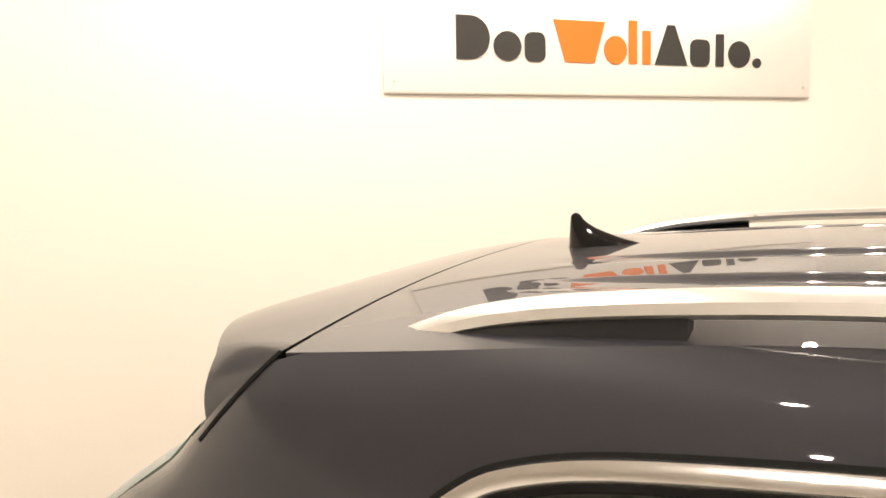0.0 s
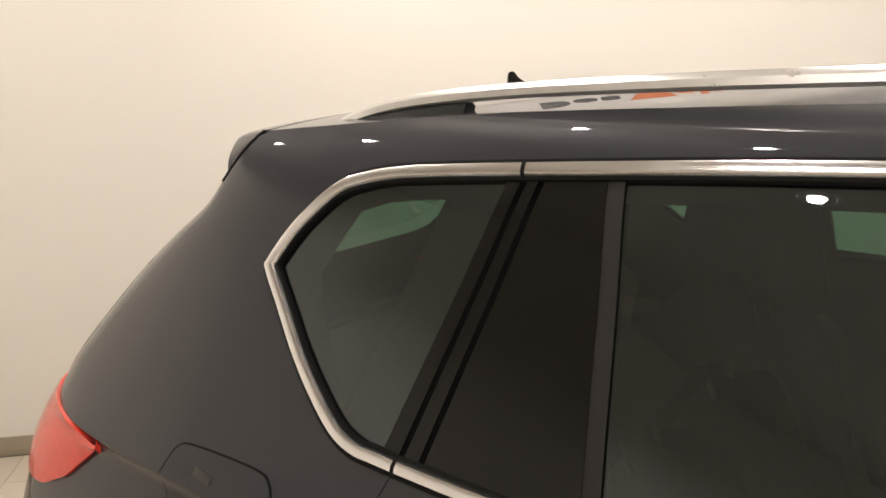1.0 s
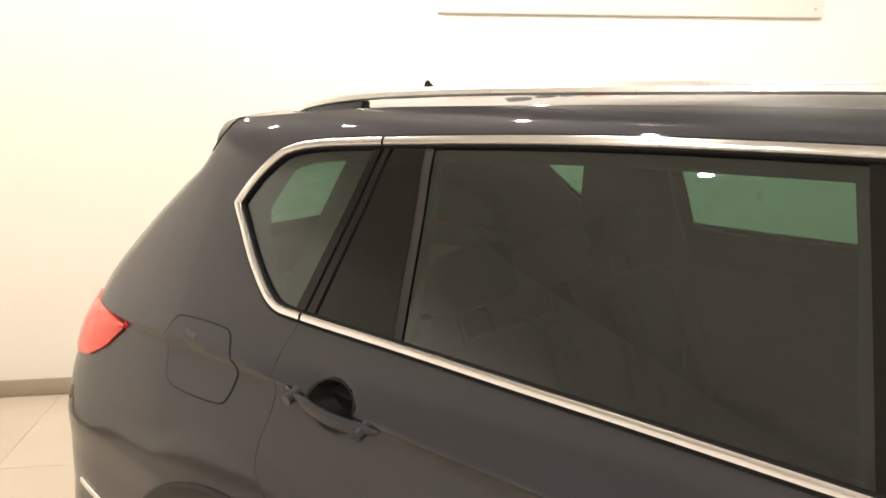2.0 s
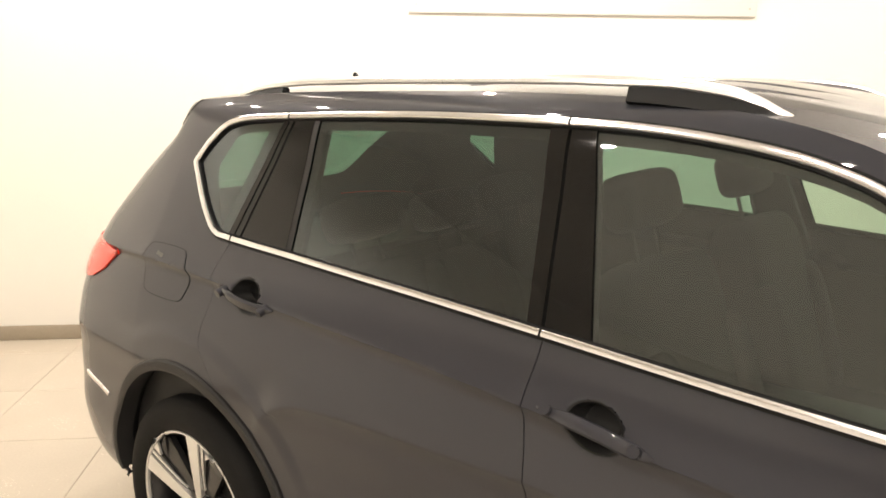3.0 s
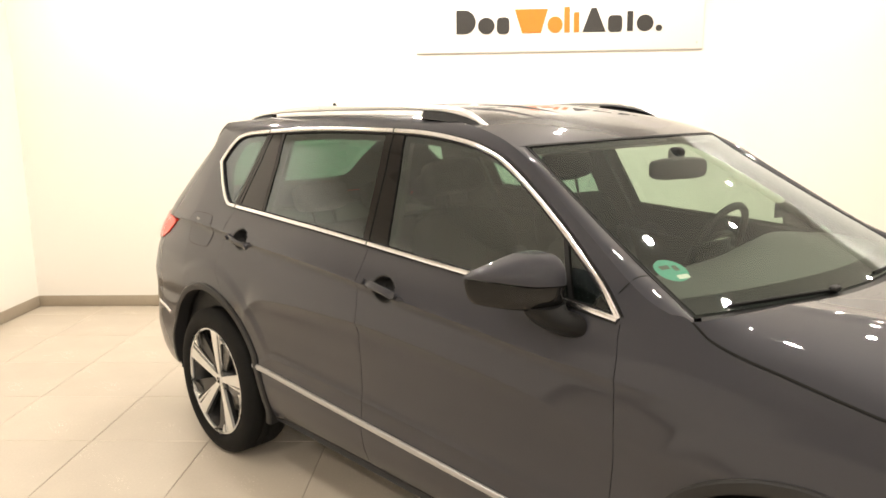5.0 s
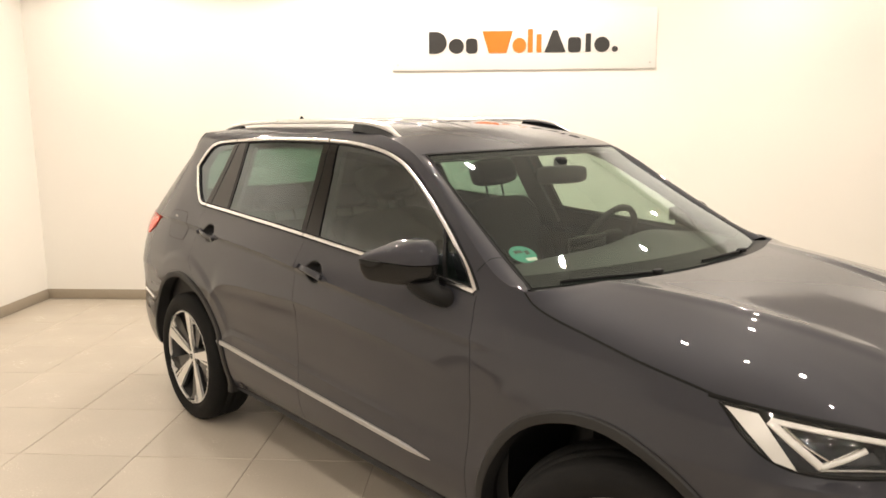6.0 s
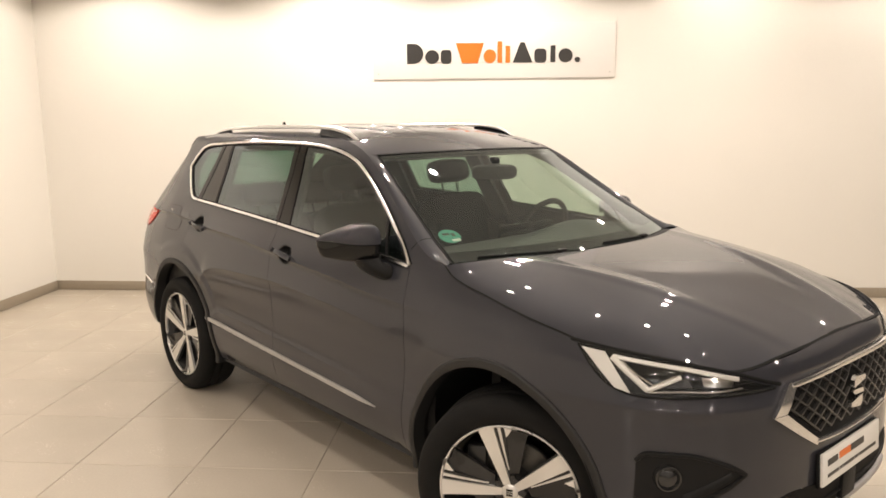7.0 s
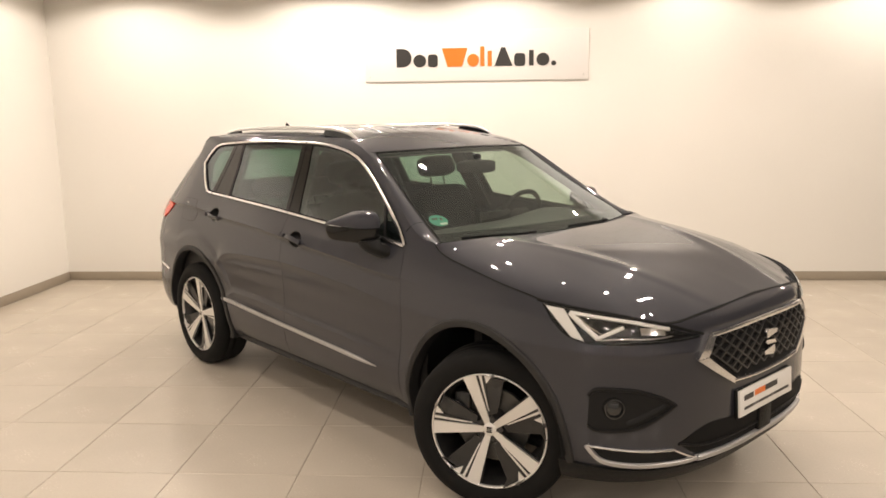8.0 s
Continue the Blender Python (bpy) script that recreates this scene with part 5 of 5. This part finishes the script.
def build_mirrors(car):
    rear = pchip([0, .5, 1], [.560, .535, .492])
    fore = pchip([0, .2, .5, .8, 1], [.690, .722, .690, .605, .520])
    top = pchip([0, .15, .40, .45, .7, .9, 1], [1.234, 1.243, 1.242, 1.239, 1.218, 1.197, 1.185])
    low = pchip([0, .3, .6, .85, 1], [1.092, 1.088, 1.094, 1.104, 1.112])
    edge = pchip([0, .5, 1], [1.166, 1.164, 1.178])
    n, m = 30, 24
    for sg in (-1, 1):
        def loft(upper, inset):
            bm = bmesh.new()
            rings = []
            for i in range(n + 1):
                q = i / n
                q = 0.5 - 0.5 * math.cos(math.pi * q)
                k = min(1.0, math.sqrt(max(1 - (max(0.07 - q, 0) / 0.0705) ** 2, 0)), math.sqrt(max(1 - (max(q - 0.90, 0) / 0.101) ** 2, 0)))
                y = lerp(0.848, 1.055, q)
                x0, x1, ze = rear(q) + inset, fore(q) - inset, edge(q)
                xm, a = (x0 + x1) / 2, (x1 - x0) / 2 * lerp(0.55, 1, k)
                h = ((top(q) - ze) if upper else (low(q) - ze)) * k
                ring = []
                for j in range(m + 1):
                    t = math.pi * j / m
                    c = math.cos(t)
                    ring.append(bm.verts.new((xm + a * spow(c, 0.74 if c > 0 else 0.5), sg * y, ze + h * math.sin(t) ** (0.72 if c > 0 else 0.5) + (0.001 if upper else -0.003))))
                rings.append(ring)
            for r, p in zip(rings, rings[1:]):
                for j in range(m):
                    bm.faces.new((r[j], r[j + 1], p[j + 1], p[j]))
                bm.faces.new((r[m], r[0], p[0], p[m]))
            bm.faces.new(rings[0][::-1])
            bm.faces.new(rings[-1])
            bmesh.ops.recalc_face_normals(bm, faces=bm.faces[:])
            return bm
        house = part("door_mirror", loft(True, 0.0), PAINT, car, "door mirror with a painted cap and black base")
        part("mirror_base", loft(False, 0.004), GLOSSBLACK, house, "black lower mirror shell")
        # foot from the underside of the shell to the door
        rings = []
        bm = bmesh.new()
        for k in range(9):
            q = k / 8
            c = lerp(Vector((0.655, sg * 0.905, 1.108)), Vector((0.705, sg * 0.858, 1.050)), q)
            c += Vector((0.0, sg * 0.018, -0.006)) * math.sin(math.pi * q)
            ax = lerp(0.062, 0.066, q)
            down = lerp(Vector((0, sg * 0.056, -0.006)), Vector((0, sg * 0.006, -0.036)), q)
            rings.append([bm.verts.new(c + Vector((ax * spow(math.cos(t), 0.8), 0, 0)) + down * spow(math.sin(t), 0.8)) for t in [2 * math.pi * j / 20 for j in range(20)]])
        for r, p in zip(rings, rings[1:]):
            for j in range(20):
                bm.faces.new((r[j], r[(j + 1) % 20], p[(j + 1) % 20], p[j]))
        bm.faces.new(rings[0])
        bm.faces.new(rings[-1])
        bmesh.ops.recalc_face_normals(bm, faces=bm.faces[:])
        part("mirror_foot", bm, BLACK, house, "black mirror foot")
        part("mirror_glass", box((0, 0, 0), (0.004, 0.125, 0.066), Matrix.Translation((0.536, sg * 0.935, 1.170)) @ Matrix.Rotation(sg * -0.28, 4, "Z"), 0.0015), REFLECTOR, house, "mirror glass")


def build_wheel(car, x, sg, steer, start):
    """Outer face towards local -y."""
    m = Matrix.Translation((x, sg * 0.79, WHEEL_Z)) @ Matrix.Rotation(steer, 4, "Z")
    if sg > 0:
        m = m @ Matrix.Rotation(math.pi, 4, "Z")
    m = m @ Matrix.Translation((0, -0.11, 0))

    def put(name, bm, mat, parent, label="", sharp=38):
        bmesh.ops.transform(bm, matrix=m, verts=bm.verts[:])
        return part(name, bm, mat, parent, label, sharp)
    R = 0.2585
    barrel = lathe([(R, 0.000), (R - 0.004, 0.010), (R - 0.016, 0.030), (R - 0.030, 0.075), (R - 0.034, 0.20), (R - 0.01, 0.22)], 72)
    wheel = put("wheel", barrel, RIM_DARK, car, "two-tone alloy wheel with a black tyre")
    put("tyre", lathe([(R - 0.004, 0.006), (R + 0.004, -0.006), (R + 0.020, -0.016), (R + 0.045, -0.020), (R + 0.070, -0.014), (R + 0.088, 0.000), (R + 0.0975, 0.018),
                       (R + 0.0985, 0.060), (R + 0.0945, 0.064), (R + 0.0945, 0.070), (R + 0.099, 0.074), (R + 0.099, 0.108), (R + 0.0945, 0.112), (R + 0.0945, 0.118), (R + 0.0985, 0.122),
                       (R + 0.0975, 0.185), (R + 0.085, 0.21), (R + 0.045, 0.225), (R, 0.215)], 96), RUBBER, wheel, "black road tyre", 60)
    put("rim_lip", lathe([(R + 0.003, -0.002), (R + 0.001, -0.007), (R - 0.003, -0.008), (R - 0.0065, -0.005), (R - 0.008, 0.004), (R - 0.002, 0.012)], 96), RIM_SILVER, wheel, "bright rim lip")
    put("brake_disc", lathe([(0.05, 0.085), (0.165, 0.085), (0.168, 0.088), (0.168, 0.108), (0.05, 0.108)], 48), STEEL, wheel, "steel brake disc")
    put("hub", lathe([(0.001, 0.02), (0.055, 0.022), (0.075, 0.05), (0.08, 0.09)], 32), RIM_DARK, wheel)
    bm = bmesh.new()
    add_box(bm, (-0.135, 0.085, 0.07), (0.075, 0.06, 0.15), None, 0.012)
    put("brake_caliper", bm, RIM_DARK, wheel)

    def quad(r0, r1, a, b00, b01, b10, b11, y0, y1, th=0.016, nr=8):
        """A blade along direction a between two radii: its offsets to either side at each end."""
        ca, sa = math.cos(radians(a)), math.sin(radians(a))

        def f(u, v):
            r = lerp(r0, r1, u)
            o = lerp(lerp(b00, b10, u), lerp(b01, b11, u), v)
            r = math.sqrt(max(r * r - o * o, 1e-6)) if u > 0.9 else r
            return Vector((r * ca - o * sa, lerp(y0, y1, u ** 0.8), r * sa + o * ca))
        bm = bmesh.new()
        add_grid(bm, f, nr, 4)
        outward(bm, (0, 1.0, 0))
        thicken(bm, th)
        return bm
    hub_y, rim_y = 0.022, -0.004
    for k in range(5):
        a = start + 72 * k
        put("spoke_panel", quad(0.06, R - 0.009, a, -0.050, 0.018, -0.150, 0.052, hub_y + 0.010, rim_y + 0.014, 0.02), RIM_DARK, wheel, "dark painted spoke panel")
        blade = put("spoke", quad(0.024, R - 0.006, a, -0.011, 0.015, -0.014, 0.046, hub_y, rim_y, 0.014), RIM_SILVER, wheel, "machined silver spoke")
        put("spoke_groove", quad(0.080, R - 0.008, a, -0.0165, -0.0118, -0.0265, -0.0142, hub_y + 0.002, rim_y + 0.004, 0.006), RIM_DARK, blade)
        put("spoke_edge", quad(0.080, R - 0.008, a, -0.021, -0.0165, -0.038, -0.0265, hub_y + 0.002, rim_y + 0.0015, 0.008), RIM_SILVER, blade)
        put("spoke_groove", quad(0.090, R - 0.008, a, -0.025, -0.0215, -0.052, -0.0382, hub_y + 0.003, rim_y + 0.004, 0.006), RIM_DARK, blade)
        put("spoke_tip", quad(R - 0.050, R - 0.008, a, -0.0505, -0.0495, -0.100, -0.0525, rim_y + 0.004, rim_y, 0.008), RIM_SILVER, blade)
        b = radians(a - 28)
        bm = lathe([(0.001, -0.006), (0.007, -0.006), (0.0095, -0.002), (0.0095, 0.012)], 12)
        bmesh.ops.translate(bm, vec=(0.056 * math.cos(b), hub_y + 0.004, 0.056 * math.sin(b)), verts=bm.verts[:])
        put("wheel_bolt", bm, RIM_DARK, wheel)
    cap = put("centre_cap", lathe([(0.001, hub_y - 0.007), (0.024, hub_y - 0.006), (0.030, hub_y - 0.002), (0.032, hub_y + 0.01)], 36), RIM_SILVER, wheel, "silver centre cap")
    for z0, z1 in ((0.005, 0.013), (-0.003, 0.002), (-0.013, -0.006)):
        put("cap_mark", box((0, hub_y - 0.0075, (z0 + z1) / 2), (0.024, 0.0015, z1 - z0)), GLOSSBLACK, cap)


def build_interior(car):
    part("cabin_floor", box((-0.5, 0, 0.36), (2.9, 1.5, 0.03)), TRIM_DARK, car)
    part("underbody", box((-0.10, 0, 0.250), (3.5, 1.30, 0.05), None, 0.02), BLACK, car)
    part("front_bulkhead", box((1.22, 0, 0.68), (0.05, 1.4, 0.70)), BLACK, car)
    part("rear_bulkhead", box((-2.05, 0, 0.70), (0.04, 1.2, 0.70)), TRIM_DARK, car)
    part("parcel_shelf", box((-1.72, 0, 1.03), (0.62, 1.30, 0.02)), TRIM_DARK, car)

    def dash(u, v):
        y = lerp(-0.70, 0.70, u)
        prof = catmull([(1.17, 0, 1.095), (1.05, 0, 1.105), (0.85, 0, 1.122), (0.72, 0, 1.108), (0.67, 0, 1.03), (0.70, 0, 0.85), (0.72, 0, 0.60)], 24)
        p = prof[round(v * 24)]
        hump = 0.045 * math.exp(-((y - 0.37) / 0.22) ** 2) * max(0, 1 - abs(p.x - 0.76) / 0.16)
        return Vector((p.x - 0.03 * (1 - (y / 0.7) ** 2) * (v > 0.3), y, p.z + hump))
    d = part("dashboard", sheet(dash, 40, 24), DASH, car, "dark grey dashboard")
    part("dash_strip", box((0.668, -0.12, 1.052), (0.012, 0.62, 0.010), None, 0.003), ALU, d, "thin silver dashboard strip")
    part("centre_screen", box((0.69, -0.02, 1.115), (0.02, 0.24, 0.11), Matrix.Identity(4), 0.004), GLOSSBLACK, d)
    part("centre_console", box((0.25, 0, 0.60), (0.95, 0.24, 0.45), None, 0.03), TRIM_DARK, car)
    # steering wheel
    sm = Matrix.Translation((0.505, 0.375, 1.075)) @ Matrix.Rotation(radians(-66), 4, "Y")
    ring = [sm @ Vector((0.185 * math.cos(2 * math.pi * k / 48), 0.185 * math.sin(2 * math.pi * k / 48), 0)) for k in range(48)]
    nrm = (sm.to_3x3() @ Vector((0, 0, 1)))
    st = part("steering_wheel", sweep(ring, [nrm] * 48, ring_profile(0.015, 10), None, True), BLACK, car, "black steering wheel")
    part("steering_boss", cushion((0, 0, -0.01), (0.15, 0.17, 0.05), 0.6, sm), BLACK, st)
    for ang in (0, 90, 180):
        a = radians(ang + 90)
        part("steering_spoke", sweep([sm @ Vector((0.06 * math.cos(a), 0.06 * math.sin(a), -0.008)), sm @ Vector((0.178 * math.cos(a), 0.178 * math.sin(a), 0))], [nrm] * 2, [(-0.018, -0.006), (-0.018, 0.006), (0.018, 0.006), (0.018, -0.006)]), BLACK, st)
    part("steering_column", sweep([Vector((0.51, 0.375, 1.07)), Vector((0.72, 0.375, 0.98))], [Vector((0, 0, 1))] * 2, ring_profile(0.04, 12)), BLACK, st)

    def seat(name, x, y, wide, lean, top=1.17, head=True, hx=0.0):
        m = Matrix.Translation((x, y, 0.62)) @ Matrix.Rotation(radians(-lean), 4, "Y")
        s = part(name, cushion((x + 0.25, y, 0.60), (0.54, wide, 0.20), 0.35), CLOTH, car, "dark cloth seat")
        part("backrest", cushion((0, 0, (top - 0.62) / 2), (0.17, wide, top - 0.58), 0.38, m), CLOTH, s)
        part("seat_bolster", cushion((0.05, wide * 0.42, 0.24), (0.13, 0.10, 0.44), 0.5, m), CLOTH, s)
        part("seat_bolster", cushion((0.05, -wide * 0.42, 0.24), (0.13, 0.10, 0.44), 0.5, m), CLOTH, s)
        if head:
            hz = top - 0.62
            part("headrest", cushion((0.015, 0, hz + 0.155), (0.105, min(wide, 0.30), 0.135), 0.5, m), CLOTH, s)
            for dy in (-0.06, 0.06):
                part("headrest_post", sweep([m @ Vector((0, dy, hz - 0.05)), m @ Vector((0, dy, hz + 0.12))], [Vector((1, 0, 0))] * 2, ring_profile(0.006, 8)), BLACK, s)
        return s
    seat("front_seat", -0.02, -0.37, 0.50, 17, 1.24)
    seat("front_seat", -0.02, 0.37, 0.50, 17, 1.24)
    seat("rear_seat", -0.92, -0.40, 0.44, 20, 1.10)
    seat("rear_seat", -0.92, 0.40, 0.44, 20, 1.10)
    seat("rear_seat", -0.92, 0.0, 0.34, 20, 1.08)


def build_car():
    car = thing("car", "dark grey metallic five-door sport utility car parked on beige floor tiles", "car")
    car.matrix_world = Matrix.Translation((0, -0.027, 0)) @ Matrix.Diagonal((1, 0.97, 1, 1))    # stands a little off the axis
    build_side(car, -1)
    build_side(car, 1)
    build_roof(car)
    build_rails(car)
    build_hood(car)
    build_screen(car)
    build_front(car)
    build_tail(car)
    build_handles(car)
    build_mirrors(car)
    build_wheel(car, WHEEL_X[0], -1, 0.0, 82)
    build_wheel(car, WHEEL_X[1] + 0.008, -1, 0.52, 106)
    build_wheel(car, WHEEL_X[0], 1, 0.0, 80)
    build_wheel(car, WHEEL_X[1], 1, 0.52, 30)
    build_interior(car)


def build_floor():
    """Square tiles on a bed of grout, laid along the walls."""
    bed = mesh_object("floor", box(((U_LEFT + U_RIGHT) / 2, (W_BACK + W_FRONT) / 2, -0.06), (U_RIGHT - U_LEFT + 0.4, W_BACK - W_FRONT + 0.4, 0.114), ROOM), GROUT)
    tagged(bed, "beige porcelain tile floor with narrow joints", "floor", kind="structure")
    size, joint = 0.6, 0.0035
    u_first, w_first = -1.70 - 0.6 * 5, 0.415 - 0.6 * 16
    shared = {}
    rest = bmesh.new()

    def tile_mesh(a, b):
        key = (round(a, 3), round(b, 3))
        if key not in shared:
            bm = bmesh.new()
            z, e = 0.0, 0.0015
            top = [bm.verts.new((sx * (a / 2 - e), sy * (b / 2 - e), z)) for sx, sy in ((-1, -1), (1, -1), (1, 1), (-1, 1))]
            mid = [bm.verts.new((sx * a / 2, sy * b / 2, z - e)) for sx, sy in ((-1, -1), (1, -1), (1, 1), (-1, 1))]
            low = [bm.verts.new((sx * a / 2, sy * b / 2, z - 0.008)) for sx, sy in ((-1, -1), (1, -1), (1, 1), (-1, 1))]
            bm.faces.new(top)
            for p, q in ((top, mid), (mid, low)):
                for k in range(4):
                    bm.faces.new((p[k], q[k], q[(k + 1) % 4], p[(k + 1) % 4]))
            bmesh.ops.recalc_face_normals(bm, faces=bm.faces[:])
            me = bpy.data.meshes.new("tile")
            bm.to_mesh(me)
            bm.free()
            me.materials.append(TILE)
            shared[key] = me
        return shared[key]
    cells = []
    for i in range(0, 24):
        for j in range(0, 23):
            a0, a1 = max(u_first + size * i, U_LEFT + 0.013), min(u_first + size * (i + 1), U_RIGHT - 0.013)
            b0, b1 = max(w_first + size * j, W_FRONT + 0.001), min(w_first + size * (j + 1), W_BACK - 0.013)
            if a1 - a0 < 0.03 or b1 - b0 < 0.03:
                continue
            cells.append((a0, a1, b0, b1))
    near = [c for c in cells if -4.2 < (c[0] + c[1]) / 2 < 4.6 and -2.9 < (c[2] + c[3]) / 2 < 3.1][:300]
    for c in cells:
        a0, a1, b0, b1 = c
        dz = random.uniform(-0.0003, 0.0003)
        if c in near:
            ob = new("tile", tile_mesh(a1 - a0 - joint, b1 - b0 - joint))
            ob.matrix_world = ROOM @ Matrix.Translation(((a0 + a1) / 2, (b0 + b1) / 2, dz))
            ob.parent = bed
        else:
            add_box(rest, ((a0 + a1) / 2, (b0 + b1) / 2, -0.004 + dz), (a1 - a0 - joint, b1 - b0 - joint, 0.008), ROOM)
    ob = part("tiles_far", rest, TILE, bed)
    tagged(ob, kind="stuff")


build_room()
build_sign()
build_downlights()
build_car()
build_floor()
